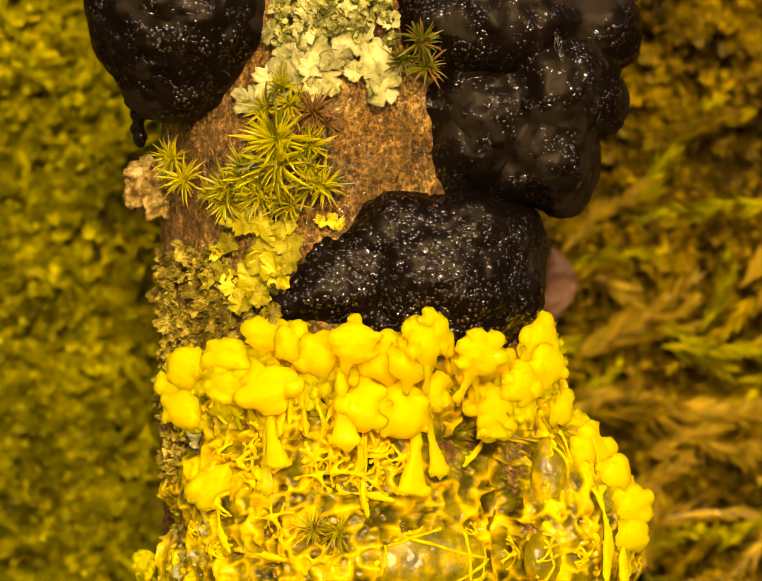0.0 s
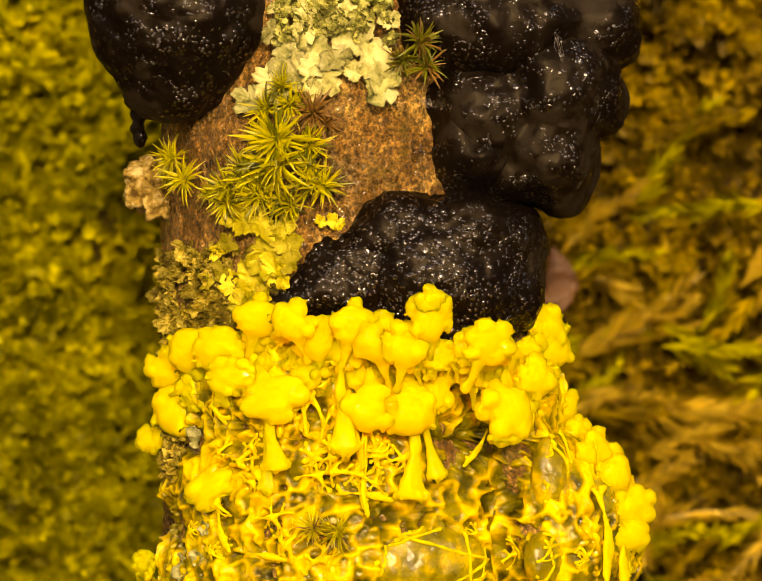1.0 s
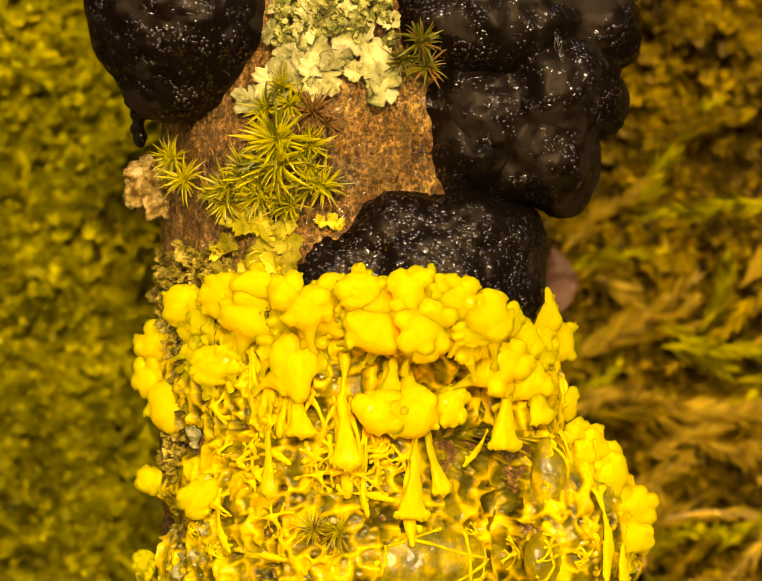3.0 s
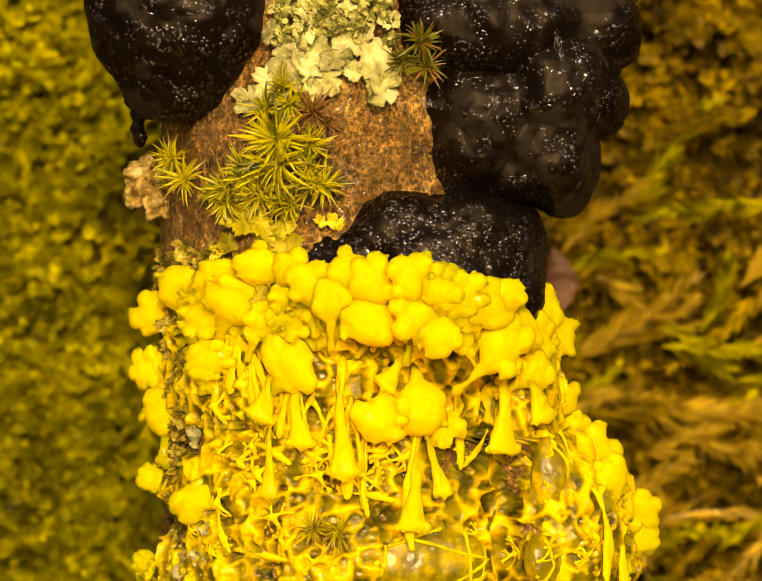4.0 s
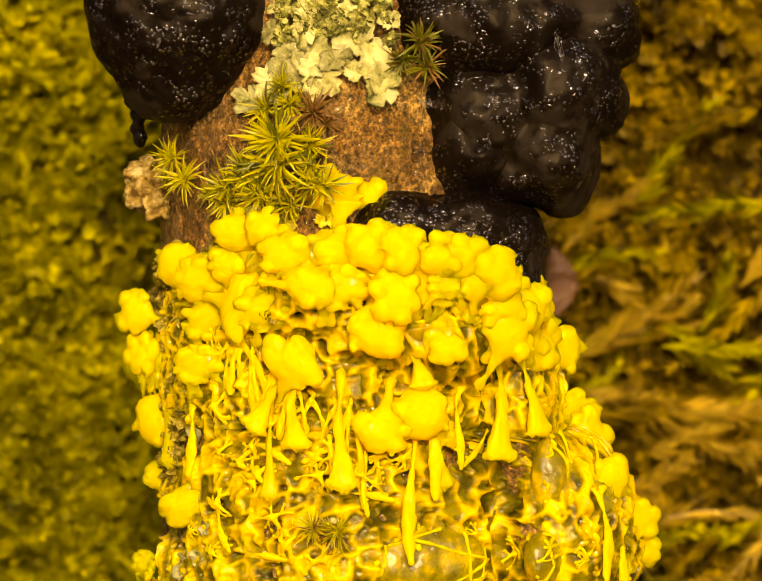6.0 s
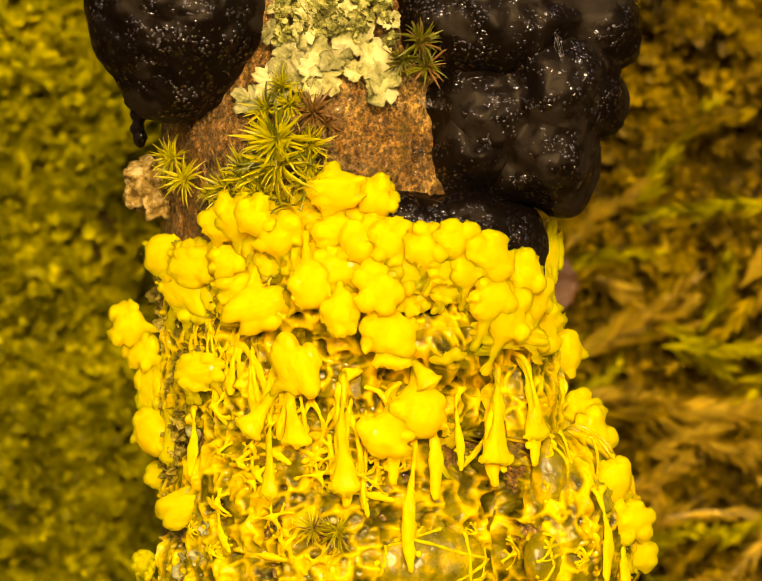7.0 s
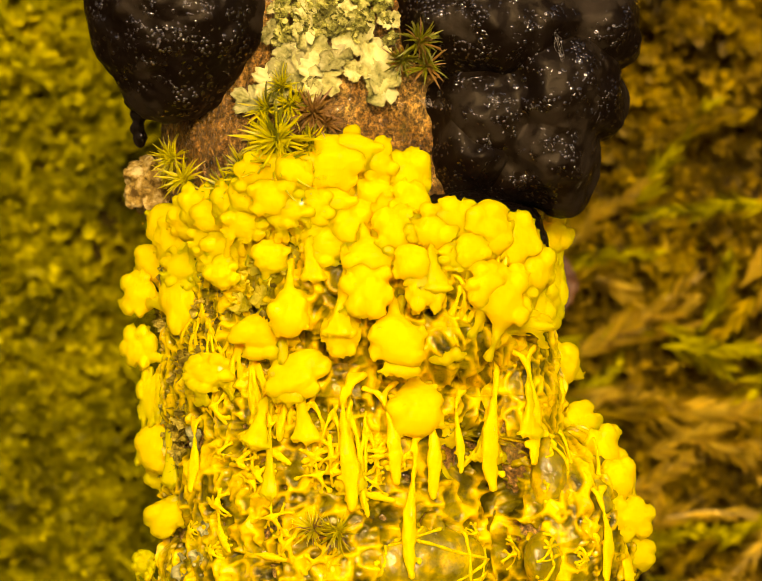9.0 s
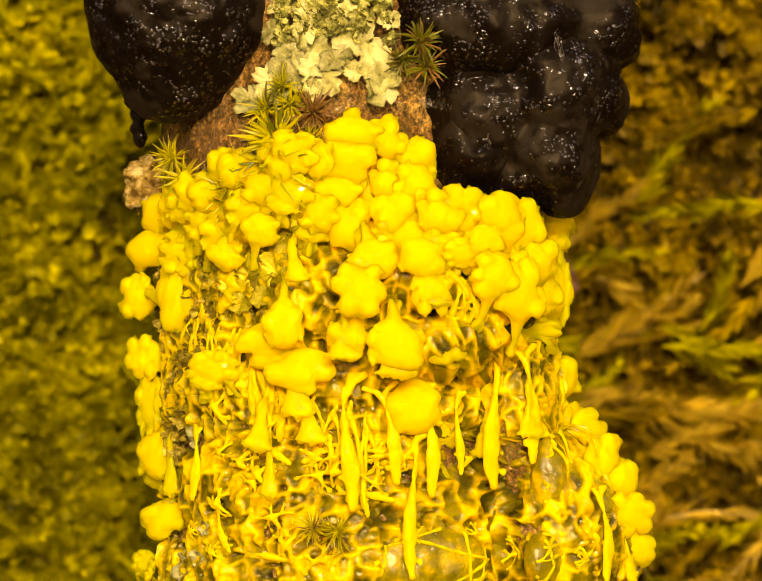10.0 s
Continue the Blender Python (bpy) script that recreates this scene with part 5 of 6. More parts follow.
    creep(lobe("cap", 8, 2.40, 2.60, 1.80), (0, 3.22, -3.26, -5, 180), (1.4, 3.22, -3.26, -4, 180), (2.5, 3.19, -3.23, 2.5, 180), (3.8, 2.68, -1.85, 2.5, 180), (5, 2.60, -1.65, 2.5, 180), (6.8, -0.16, 0.51, 2.5, 180), (7.5, -0.24, 0.32, 2.5, 180), (8.8, -1.02, 0.24, 2.5, 175), (10, -1.81, 0.31, 2.5, 170))
    creep(lobe("cap", 1, 2.10, 1.90, 1.43), (0, 3.02, -4.25, -5, 160), (1.2, 3.02, -4.25, -4, 160), (2.5, 3.00, -4.22, 2.4, 160), (3.8, 4.17, -3.62, 2.4, 160), (5, 5.28, -4.22, 2.4, 180), (6.6, 5.32, -4.25, -0.5, 180))
    creep(lobe("fan", 0, 1.44, 1.53, 1.08), (0, 0.64, -7.50, -5, 0), (1.2, 0.64, -7.50, -4, 0), (2.5, 0.64, -7.44, 2.3, 0), (3.8, 0.64, -6.76, 2.3, 40), (5, 2.03, -6.52, 2.3, 30), (6.8, 3.02, -6.76, 2.3, -30), (8.2, 3.05, -6.82, -0.5, -30))
    creep(lobe("cap", 6, 1.80, 2.10, 1.35), (0, -3.34, -1.67, -5, 175), (5.2, -3.34, -1.67, -4, 175), (6.8, -3.31, -1.66, 2.2, 175), (7.5, -3.24, -2.05, 2.2, 180), (8.8, -3.24, -3.24, 2.2, 180), (10, -2.73, -3.64, 2.2, 180))
    creep(lobe("fan", 1, 2.12, 1.10, 0.83), (0, -2.80, 6.08, -5, 185), (3.8, -2.80, 6.08, -4, 185), (5, -2.79, 6.06, 0.9, 185), (6.8, -3.75, 6.90, 0.9, 180), (7.5, -3.15, 7.30, 0.9, 180), (8.8, -3.75, 8.30, 0.9, 180), (10, -2.95, 8.70, 0.9, 180))
    creep(lobe("cap", 11, 2.80, 2.10, 1.58), (0, -4.16, 8.24, -5, -10), (5, -4.16, 8.24, -4, -10), (6.8, -4.13, 8.19, 2, -10), (7.5, -2.54, 9.14, 2, 0), (8.8, -2.46, 11.05, 2, 0), (10, -2.46, 12.72, 2, 0))
    creep(lobe("cap", 4, 1.90, 1.90, 1.43), (0, -0.48, 7.53, -5, 0), (5.2, -0.48, 7.53, -4, 0), (6.8, -0.48, 7.48, 2, 0), (7.5, -0.36, 8.87, 2, 0), (8.8, -0.36, 10.46, 2, 0), (10, 0.24, 12.46, 2, 0))
    creep(lobe("cap", 9, 2.20, 2.60, 1.65), (0, -0.56, 7.13, -5, 0), (6.4, -0.56, 7.13, -4, 0), (7.5, -0.56, 7.08, 2, 0), (8.8, 1.75, 9.09, 2, 0), (10, 2.43, 10.29, 2, 0))
    creep(lobe("cap", 2, 2.86, 2.53, 1.90), (0, -3.76, 6.32, -5, 0), (6.2, -3.76, 6.32, -4, 0), (7.5, -3.74, 6.28, 1.9, 0), (8.8, -4.14, 9.86, 1.9, 0), (10, -3.34, 10.66, 1.9, 0))
    creep(lobe("cap", 7, 1.96, 1.98, 1.47), (0, -1.36, 5.91, -5, 0), (6.4, -1.36, 5.91, -4, 0), (7.5, -1.35, 5.88, 1.9, 0), (8.8, -0.56, 7.88, 1.9, 0), (10, 0.64, 8.88, 1.9, 0))
    creep(lobe("cap", 0, 2.09, 2.47, 1.57), (0, 2.23, 6.70, -5, 0), (7.6, 2.23, 6.70, -4, 0), (8.8, 2.22, 6.65, 1.9, 0), (10, 2.63, 8.28, 1.9, 0))
    creep(lobe("cap", 5, 2.60, 2.07, 1.55), (0, -0.95, 2.50, -5, 170), (7.2, -0.95, 2.50, -4, 170), (8.8, -0.95, 2.49, 2.2, 170), (10, -0.55, 2.48, 2.2, 165))
    creep(lobe("cap", 10, 1.87, 2.16, 1.40), (0, 3.01, 1.51, -5, 180), (5.8, 3.01, 1.51, -4, 180), (7.5, 2.99, 1.49, 2.2, 180), (8.8, 3.38, 0.31, 2.2, 180), (10, 3.97, -0.08, 2.2, 180))
    creep(lobe("cap", 3, 2.20, 2.21, 1.65), (0, 2.62, 2.10, -5, 0), (7.4, 2.62, 2.10, -4, 0), (8.8, 2.60, 2.08, 2.2, 0), (10, 3.19, 2.67, 2.2, 0))
    creep(lobe("fan", 2, 1.36, 1.70, 1.02), (0, -6.94, 1.52, -5, 0), (5.6, -6.94, 1.52, -4, 0), (7.5, -6.89, 1.51, 2, 0), (8.8, -5.70, 2.30, 2, 0), (10, -7.11, 2.30, 2, 0))
    # the lit side
    creep(lobe("cap", 8, 2.50, 2.10, 1.58), (0, 7.97, -5.15, 2.2, 0), (1.2, 8.63, -3.96, 2.2, 0), (2.5, 5.83, -0.95, 2.2, 0), (3.8, 6.23, -0.55, 2.2, 0), (5, 7.41, 1.02, 2.2, 0), (6.8, 5.95, 3.54, 2.2, 0), (7.5, 5.95, 4.18, 2.2, 0), (8.8, 5.76, 5.37, 2.2, 0), (10, 6.17, 6.57, 2.2, 0))
    creep(lobe("cap", 1, 2.60, 2.40, 1.80), (0, 9.19, -7.26, 2.3, 0), (1.2, 9.82, -6.20, 2.3, 0), (2.5, 8.55, -2.93, 2.3, 0), (3.8, 8.55, -1.46, 2.3, 0), (5, 10.14, 0.24, 2.3, 0), (6.8, 8.60, 2.29, 2.3, 0), (7.5, 8.61, 3.40, 2.3, 0), (8.8, 8.54, 4.87, 2.3, 0), (10, 9.57, 5.80, 2.3, 0))
    creep(lobe("cap", 6, 2.20, 2.50, 1.65), (0, 12.87, -4.21, 2, 10), (1.2, 13.62, -3.43, 2, 10), (2.5, 13.07, -2.61, 2, 0), (3.8, 13.31, -1.81, 2, 0), (5, 13.47, -2.14, 2, 0), (6.8, 11.38, 0.64, 2, 0), (7.5, 11.46, 1.91, 2, 0), (8.8, 11.06, 3.82, 2, 0), (10, 11.51, 5.12, 2, 0))
    creep(lobe("cap", 11, 2.30, 2.50, 1.73), (0, 13.52, -6.15, 2, 40), (1.2, 14.24, -4.79, 2, 40), (2.5, 14.64, -4.71, 2, 50), (3.8, 14.72, -3.89, 2, 60), (5, 14.93, -4.13, 2, 70), (6.8, 15.34, -5.38, 2, 90), (7.5, 15.34, -5.04, 2, 90), (8.8, 15.13, -6.08, 2, 110), (10, 14.93, -7.44, 2, 110))
    creep(lobe("cap", 4, 2.70, 2.80, 2.03), (0, 9.17, -9.66, 2.6, 180), (1.2, 10.19, -10.03, 2.6, 180), (2.5, 9.88, -7.31, 2.6, 100), (3.8, 9.78, -4.65, 2.6, 60), (5, 10.38, -3.66, 2.6, 40), (6.8, 10.17, -2.07, 2.6, 30), (7.5, 9.74, -0.87, 2.6, 20), (8.8, 9.73, -0.47, 2.6, 20), (10, 10.95, -0.08, 2.6, 10))
    creep(lobe("fan", 1, 1.87, 2.80, 1.40), (0, 9.29, -9.73, 2.6, 0), (1.2, 10.07, -10.11, 2.6, 0), (2.5, 10.07, -10.51, 2.6, 0), (3.8, 9.95, -10.92, 2.6, 0), (5, 9.80, -11.32, 2.6, 0), (6.8, 9.49, -11.74, 2.6, 0), (7.5, 9.27, -11.97, 2.2, 0), (8.8, 9.15, -11.83, 0.8, 0), (10, 9.17, -11.45, 0, 0))
    creep(lobe("strand", 2, 1.06, 5.09, 0.80), (0, 9.33, -11.03, -5, 0), (5.6, 9.33, -11.03, -4, 0), (6.8, 9.27, -10.96, 2, 0), (7.5, 9.19, -10.97, 2, 0), (8.8, 9.12, -11.37, 2, 0), (10, 9.19, -11.17, 2, 0))
    creep(lobe("cap", 9, 2.00, 2.00, 1.50), (0, 11.29, -7.72, 1.9, 60), (1.2, 12.53, -7.13, 1.9, 60), (2.5, 12.11, -7.72, 1.9, 60), (3.8, 12.53, -6.93, 1.9, 60), (5, 11.94, -4.92, 1.9, 60), (6.8, 11.95, -4.12, 1.9, 60), (7.5, 11.96, -3.72, 1.9, 60), (8.8, 12.32, -1.69, 1.9, 60), (10, 13.15, -0.08, 1.9, 60))
    creep(lobe("cap", 2, 1.70, 2.10, 1.28), (0, 14.51, -9.78, 1.6, 60), (1.2, 15.15, -9.94, 1.6, 60), (2.5, 15.15, -10.02, 1.6, 60), (3.8, 15.15, -8.98, 1.6, 70), (5, 16.06, -9.94, 1.6, 80), (6.8, 16.81, -10.02, 1.6, 90), (7.5, 17.22, -9.81, 1.6, 90), (8.8, 17.02, -10.85, 1.6, 100), (10, 17.43, -11.68, 1.6, 100))
    creep(lobe("fan", 3, 1.53, 2.21, 1.15), (0, 12.38, -9.19, -5, -20), (1.4, 12.38, -9.19, -4, -20), (2.5, 12.31, -9.13, 1.8, -20), (3.8, 12.64, -8.94, 1.8, -20), (5, 12.64, -9.82, 1.8, -15), (6.8, 12.31, -10.14, 1.8, -10), (7.5, 12.52, -10.54, 1.8, -5), (8.8, 12.10, -10.13, 1.8, 0), (10, 12.10, -10.13, 1.8, 0))
    creep(lobe("strand", 3, 0.85, 4.24, 0.64), (0, 12.30, -10.20, -5, -4), (5.4, 12.30, -10.20, -4, -4), (6.8, 12.23, -10.14, 1.6, -4), (7.5, 12.32, -10.14, 1.6, -4), (10, 12.11, -9.94, 1.6, -4))
    creep(lobe("pad", 2, 1.28, 2.92, 0.96), (0, 14.32, 3.25, -5, 0), (5.3, 14.32, 3.25, -4, 0), (6.8, 14.26, 3.23, 1.2, 0), (7.5, 14.68, 3.57, 1.2, 0), (8.8, 14.43, 3.23, 1.2, 0), (10, 14.97, 4.89, 1.2, 0))
    creep(lobe("pad", 0, 1.64, 3.65, 1.23), (0, 13.11, -3.76, -5, 0), (4.2, 13.11, -3.76, -4, 0), (5, 13.04, -3.74, 1.4, 0), (6.8, 13.18, -1.72, 1.4, 0), (7.5, 13.84, -0.08, 1.4, 0), (8.8, 14.33, -0.08, 1.4, 0), (10, 14.83, -0.08, 1.4, 0))
    creep(lobe("cap", 7, 2.21, 2.07, 1.55), (0, 14.40, 4.91, -5, 0), (7.4, 14.40, 4.91, -4, 0), (8.8, 14.33, 4.89, 1.4, 0), (10, 14.75, 5.39, 1.4, 60))
    creep(lobe("pad", 3, 4.01, 1.28, 0.96), (0, 10.27, -3.69, -5, 8), (5.2, 10.27, -3.69, -4, 8), (6.8, 10.20, -3.67, 1.9, 8), (7.5, 10.20, -3.27, 1.9, 8), (8.8, 10.63, -2.48, 1.9, 6), (10, 11.57, -3.11, 1.9, 4))
    creep(lobe("cap", 0, 2.30, 2.30, 1.73), (0, 11.20, -4.34, -5, 0), (1, 11.20, -4.34, -4, 0), (2.5, 11.12, -4.31, 2.2, 0), (3.8, 11.05, -3.68, 2.2, 0), (5, 10.62, -2.47, 2.2, 0), (6.8, 8.94, -0.87, 2.2, 0), (7.5, 8.53, -0.08, 2.2, 0), (8.8, 8.53, 0.32, 2.2, 0), (10, 8.93, 1.11, 2.2, 0))
    creep(lobe("cap", 5, 1.90, 1.80, 1.35), (0, 10.23, -0.48, -5, 0), (2.4, 10.23, -0.48, -4, 0), (3.8, 10.16, -0.48, 2, 0), (5, 8.54, -0.08, 2, 0), (6.8, 6.94, 1.50, 2, 0), (7.5, 6.54, 2.29, 2, 0), (8.8, 6.94, 3.08, 2, 0), (10, 8.14, 3.87, 2, 0))
    creep(lobe("cap", 10, 2.90, 2.30, 1.73), (0, 17.58, -13.54, 1.3, 40), (1.2, 18.09, -14.02, 1.3, 40), (2.5, 17.85, -13.86, 1.3, 40), (3.8, 18.12, -13.76, 1.3, 45), (5, 17.57, -12.10, 1.3, 50), (6.8, 17.86, -12.31, 1.3, 60), (7.5, 18.40, -12.43, 1.3, 60), (8.8, 18.72, -13.63, 1.3, 70), (10, 18.66, -14.55, 1.3, 70))
    creep(lobe("cap", 3, 2.30, 2.40, 1.73), (0, 19.46, -15.76, 1.2, 60), (1.2, 19.46, -15.76, 1.2, 60), (2.5, 19.30, -15.55, 1.2, 60), (3.8, 19.15, -15.73, 1.2, 60), (5, 19.18, -15.35, 1.2, 60), (6.8, 19.45, -15.95, 1.2, 70), (7.5, 19.60, -15.77, 1.2, 70), (10, 20.02, -16.19, 1.2, 80))
    creep(lobe("cap", 8, 2.10, 2.70, 1.58), (0, 20.61, -18.21, 1, 80), (1.2, 20.85, -18.24, 1, 80), (2.5, 21.00, -18.26, 1, 85), (3.8, 21.19, -18.49, 1, 90), (5, 21.90, -19.17, 1, 90), (6.8, 20.67, -19.41, 1, 90), (7.5, 20.58, -19.40, 1, 90), (10, 20.59, -18.80, 1, 90))
    creep(lobe("cap", 1, 1.70, 2.40, 1.28), (0, 20.48, -20.60, 0.9, 100), (1.2, 20.57, -20.61, 0.9, 100), (2.5, 20.80, -20.84, 0.9, 100), (3.8, 21.43, -20.94, 0.9, 100), (5, 22.16, -21.58, 0.9, 110), (6.8, 21.45, -22.19, 0.9, 110), (7.5, 21.30, -22.36, 0.9, 110), (10, 21.13, -21.71, 0.9, 110))
    creep(lobe("cap", 6, 1.80, 1.70, 1.28), (0, 16.41, -11.89, 1.3, 40), (2.5, 16.42, -12.57, 1.3, 40), (5, 16.41, -11.69, 1.3, 40), (7.5, 16.00, -11.69, 1.3, 50), (10, 16.00, -11.27, 1.3, 50))
    creep(lobe("strand", 0, 0.76, 3.39, 0.57), (0, 18.40, -20.66, 1, -5), (10, 18.40, -20.66, 1, -5))
    creep(lobe("strand", 2, 0.76, 3.18, 0.57), (0, 20.14, -22.41, 0.8, -10), (5, 20.14, -22.82, 0.8, -10), (10, 20.59, -22.46, 0.8, -20))
    creep(lobe("cap", 7, 2.20, 2.50, 1.65), (0, 12.45, -4.15, -5, 30), (2.4, 12.45, -4.15, -4, 30), (3.8, 12.37, -4.12, 1.9, 30), (5, 12.77, -4.93, 1.9, 40), (6.8, 13.24, -3.74, 1.9, 40), (7.5, 13.31, -2.53, 1.9, 40), (8.8, 13.48, -1.74, 1.9, 40), (10, 13.35, -2.13, 1.9, 40))
    creep(lobe("cap", 9, 2.10, 2.30, 1.58), (0, 11.09, -1.69, -5, 0), (4, 11.09, -1.69, -4, 0), (5, 11.02, -1.68, 1.9, 0), (6.8, 12.27, -0.88, 1.9, 0), (7.5, 12.46, -0.08, 1.9, 0), (8.8, 12.43, 1.52, 1.9, 0), (10, 12.65, 2.32, 1.9, 0))
    creep(lobe("pad", 1, 2.10, 1.37, 1.03), (0, 7.40, -3.66, -5, 0), (1, 7.40, -3.66, -4, 0), (2.5, 7.35, -3.64, 1.9, 0), (3.8, 6.96, -2.45, 1.9, 0), (5, 5.76, -0.87, 1.9, 0), (6.8, 5.36, 1.50, 1.9, 0), (7.5, 5.75, 2.09, 1.9, 0), (8.8, 6.15, 2.68, 1.9, 0), (10, 6.54, 3.08, 1.9, 0))
    # behind the front
    creep(lobe("pad", 0, 2.74, 2.10, 1.57), (0, -6.97, -4.89, -5, 0), (1.4, -6.97, -4.89, -4, 0), (2.5, -6.94, -4.87, 1.4, 0), (3.8, -8.93, -2.87, 1.4, 0), (5, -8.91, -2.47, 1.4, 0), (7.5, -11.80, 1.12, 1.4, 0), (10, -12.63, 4.75, 1.4, 0))
    creep(lobe("pad", 2, 2.74, 2.10, 1.57), (0, -14.80, -2.11, -5, 0), (2.2, -14.80, -2.11, -4, 0), (3.8, -14.73, -2.10, 1.4, 0), (5, -13.88, -2.91, 1.4, 0), (7.5, -15.59, -0.08, 1.4, 0), (10, -16.46, 3.18, 1.4, 0))
    creep(lobe("pad", 3, 2.74, 2.10, 1.57), (0, -3.33, -0.87, -5, 0), (3.4, -3.33, -0.87, -4, 0), (5, -3.32, -0.87, 1.4, 0), (6.8, -3.72, 1.50, 1.4, 0), (7.5, -3.72, 1.90, 1.4, 0), (10, -4.94, 5.90, 1.4, 0))
    creep(lobe("pad", 1, 2.74, 2.10, 1.57), (0, 1.82, -0.08, -5, 0), (3.4, 1.82, -0.08, -4, 0), (5, 1.82, -0.08, 1.4, 0), (6.8, 2.60, 1.50, 1.4, 0), (7.5, 2.60, 2.29, 1.4, 0), (10, 1.82, 4.66, 1.4, 0))
    creep(lobe("pad", 2, 2.37, 1.82, 1.37), (0, -13.95, 4.38, -5, 0), (7.2, -13.95, 4.38, -4, 0), (8.8, -13.86, 4.35, 1.9, 0), (10, -14.28, 5.77, 1.9, 0))
    creep(lobe("pad", 0, 2.37, 1.82, 1.37), (0, -11.04, 5.56, -5, 0), (7, -11.04, 5.56, -4, 0), (8.8, -10.97, 5.52, 1.9, 0), (10, -10.56, 6.72, 1.9, 0))
    creep(lobe("pad", 3, 2.28, 1.82, 1.37), (0, -7.38, 6.73, -5, 0), (7, -7.38, 6.73, -4, 0), (8.8, -7.33, 6.69, 1.9, 0), (10, -7.33, 7.89, 1.9, 0))
    creep(lobe("cap", 8, 1.87, 1.80, 1.35), (0, -5.36, 6.73, -5, 0), (6.8, -5.36, 6.73, -4, 0), (8.8, -5.33, 6.68, 2, 0), (10, -4.93, 6.28, 2, 0))
    creep(lobe("cap", 10, 2.20, 2.34, 1.65), (0, -14.80, 6.83, -5, 0), (7.2, -14.80, 6.83, -4, 0), (8.8, -14.70, 6.78, 2, 0), (10, -15.13, 7.81, 2, 0))
    creep(lobe("cap", 3, 2.60, 2.07, 1.55), (0, -18.89, 2.41, -5, 0), (6.8, -18.89, 2.41, -4, 0), (8.8, -18.77, 2.40, 2, 0), (10, -19.60, 3.64, 2, -40))
    creep(lobe("cap", 11, 1.87, 1.80, 1.35), (0, -8.99, 2.33, -5, 0), (5.8, -8.99, 2.33, -4, 0), (7.5, -8.93, 2.31, 2.2, 0), (8.8, -8.93, 2.71, 2.2, 0), (10, -9.74, 5.11, 2.2, 0))
    creep(lobe("fan", 2, 1.70, 2.97, 1.27), (0, -7.98, -6.50, -5, 0), (7.2, -7.98, -6.50, -4, 0), (8.8, -7.92, -6.45, 2.2, 0), (10, -7.12, -7.64, 2.2, 0))
    creep(lobe("fan", 1, 1.70, 2.21, 1.27), (0, -3.14, -1.67, -5, 0), (7, -3.14, -1.67, -4, 0), (8.8, -3.11, -1.66, 2.4, 0), (10, -2.84, -3.64, 2.4, 0))
    creep(lobe("fan", 3, 1.87, 2.12, 1.40), (0, -3.34, 1.51, -5, 0), (6, -3.34, 1.51, -4, 0), (7.5, -3.31, 1.50, 2.2, 0), (8.8, -1.73, -0.08, 2.2, 0), (10, -1.93, -0.08, 2.2, 0))
    creep(lobe("fan", 0, 1.70, 1.70, 1.27), (0, 4.00, 1.51, -5, 0), (7.2, 4.00, 1.51, -4, 0), (8.8, 3.97, 1.49, 2.2, 0), (10, 3.97, 0.31, 2.2, 0))
    # the swarm of small lobes along the front
    rng = random.Random(33)
    times = (0, 1.2, 2.5, 3.8, 5, 6.8, 7.5, 8.8, 10)
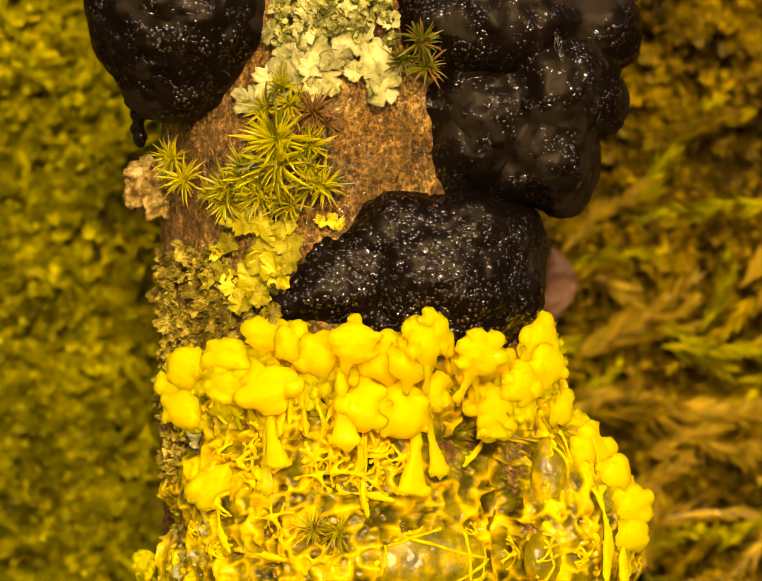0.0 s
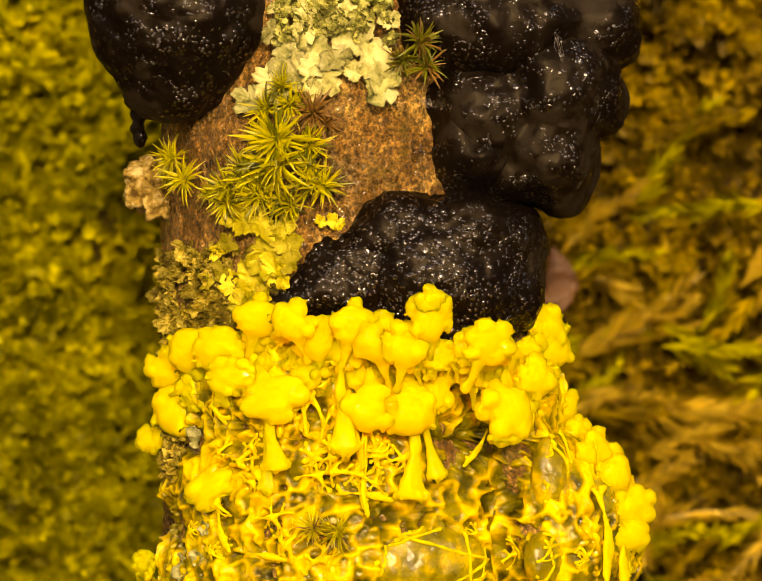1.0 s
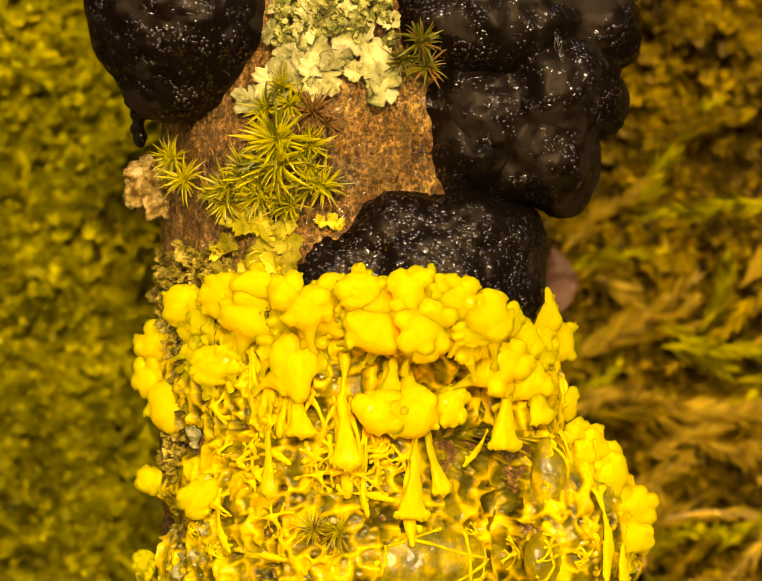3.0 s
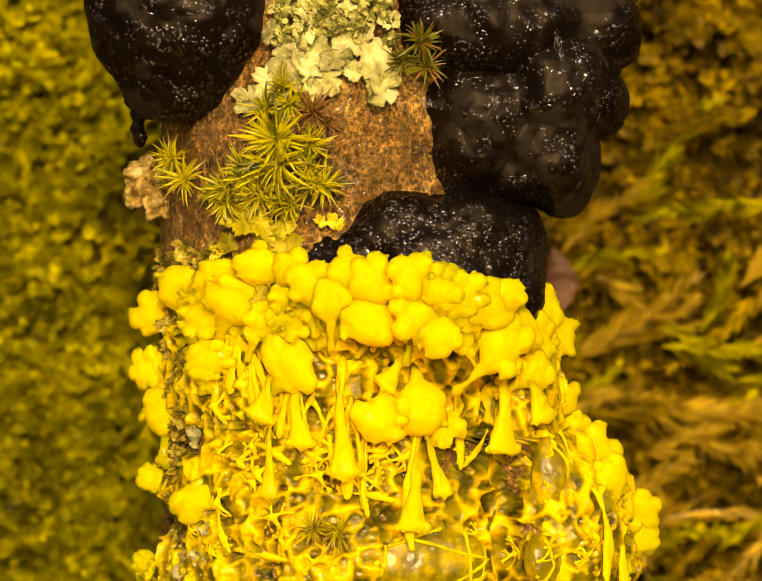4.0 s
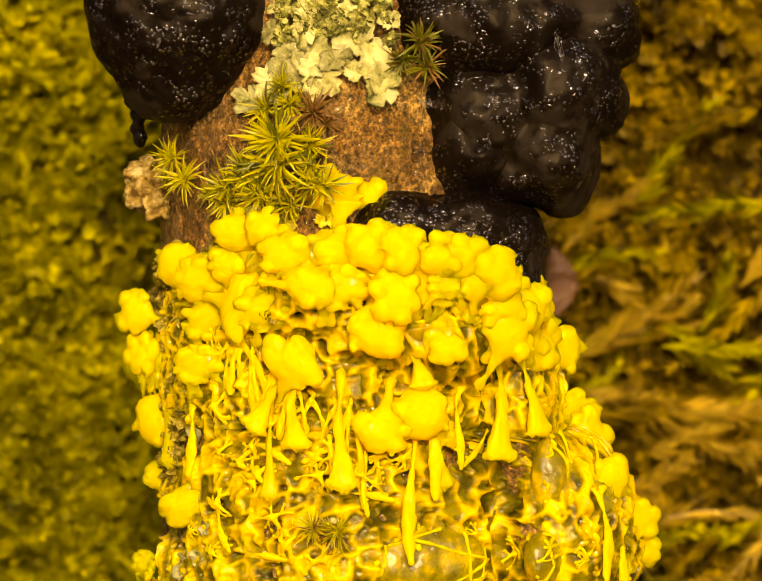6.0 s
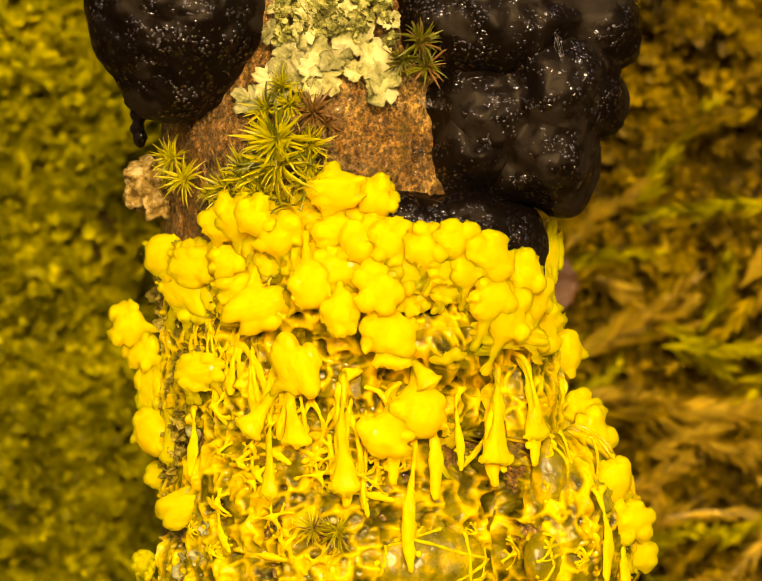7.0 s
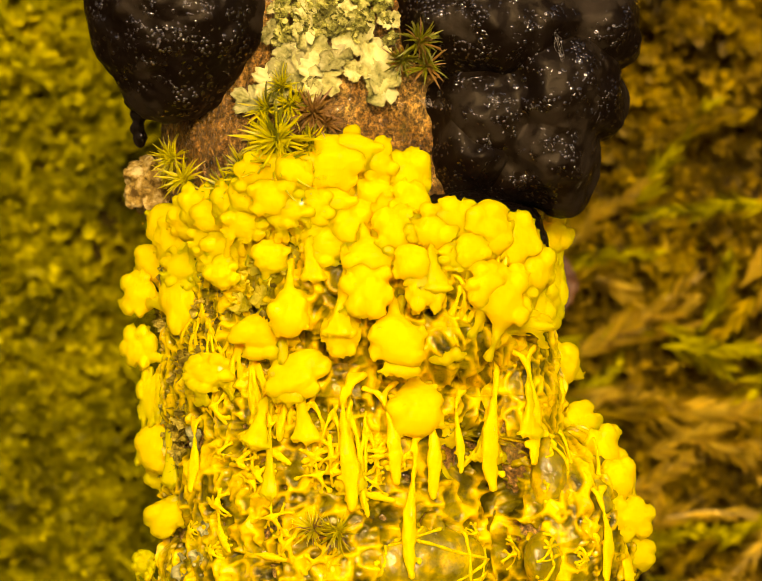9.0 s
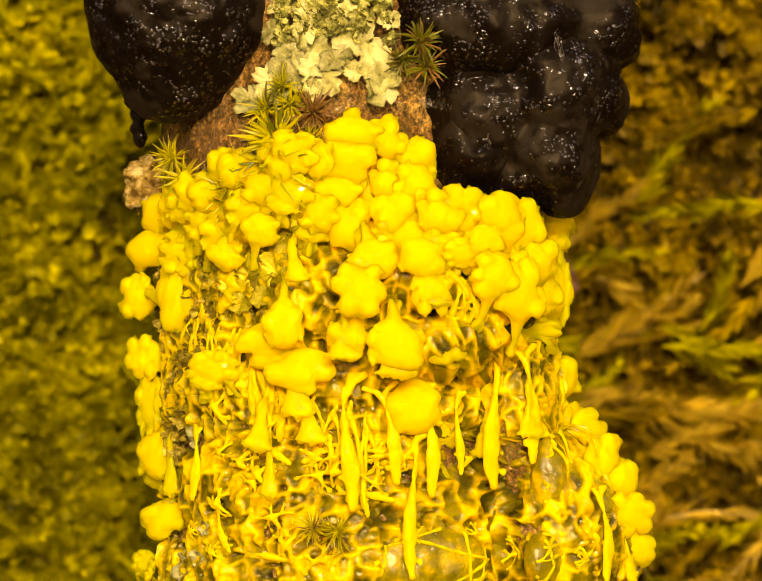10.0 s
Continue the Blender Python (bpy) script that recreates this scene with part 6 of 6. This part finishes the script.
    for i in range(46):
        x0, back = -16.4 + 31.0 * (i * 7 % 46 + 0.5) / 46 + rng.uniform(-0.4, 0.4), (1.9, 3.2, 4.6)[i % 3] + rng.uniform(-0.4, 0.4)
        size = rng.uniform(1.3, 2.1)
        ob = lobe("cap" if i % 3 == 0 else "pad", i, size, size * rng.uniform(0.7, 1.1), size * 0.6)
        spin, wob = rng.uniform(-60, 60), rng.uniform(0, 6)
        rows = []
        for t in times:
            x = x0 + 0.5 * math.sin(wob + t * 0.7)
            rows.append((t, x, front(x, t) - back - 0.3 * math.sin(wob * 2 + t), 0.9 + 0.25 * math.sin(wob * 3), spin + 12 * math.sin(t * 0.5 + wob)))
        creep(ob, *rows)
    # runnels left hanging behind it
    for i in range(20):
        x, z = CX + 14.0 * math.sin(-1.1 + 2.2 * (i * 7 % 20 + 0.5) / 20), -13.0 + 18.0 * ((i * 13 + 11) % 20) / 20 + rng.uniform(-0.6, 0.6)
        t = passed(min(x, 12.0), z + 4.5)
        wide, high, which = rng.uniform(1.0, 1.7), rng.uniform(1.6, 2.8), rng.randrange(8)
        spin, lift = rng.gauss(0, 9), rng.uniform(0.7, 1.2)
        if t > 8.5:
            continue
        ob = lobe("web", which, wide, high, 0.9)
        if t <= 0:
            creep(ob, (0, x, z, lift, spin), (10, x, z - 0.4, lift, spin))
        else:
            creep(ob, (0, x, z + 0.5, -6.5, spin), (t, x, z + 0.5, -5.0, spin), (min(9.9, t + 1.6), x, z, lift, spin), (10, x, z - 0.2, lift, spin))
    # skin left behind by the front, swelling out of the wood as it goes by
    start = next(k for k, z in enumerate(ROWS) if z > -11.5)
    for k0 in range(start - 1, len(ROWS) - 23, 22):
        for i0 in range(0, COLS, 22):
            z = ROWS[k0 + 22]
            lo, hi = span(z)
            x = (lo + hi) / 2 + (hi - lo) / 2 * math.sin(radians(-88 + 176 * (i0 + 11) / COLS))
            t = passed(min(x, 14.0), z + 0.6)
            if t > 9.5:
                continue
            ob, mid, n = tile(i0, i0 + 22, k0, k0 + 22, ROWS)
            out = Matrix.Translation(mid * MM + Vector((0, 0, MID)) - BASE)
            low = Matrix.Translation(Vector((CX - mid.x, R - mid.y, 0)).normalized() * 5.0 * MM) @ out
            if t <= 0:
                walk(ob, [(0.0, out), (10.0, out)])
            else:
                walk(ob, [(0.0, low), (t, low), (t + 1.5, out), (max(10.0, t + 1.6), out)])


motions()
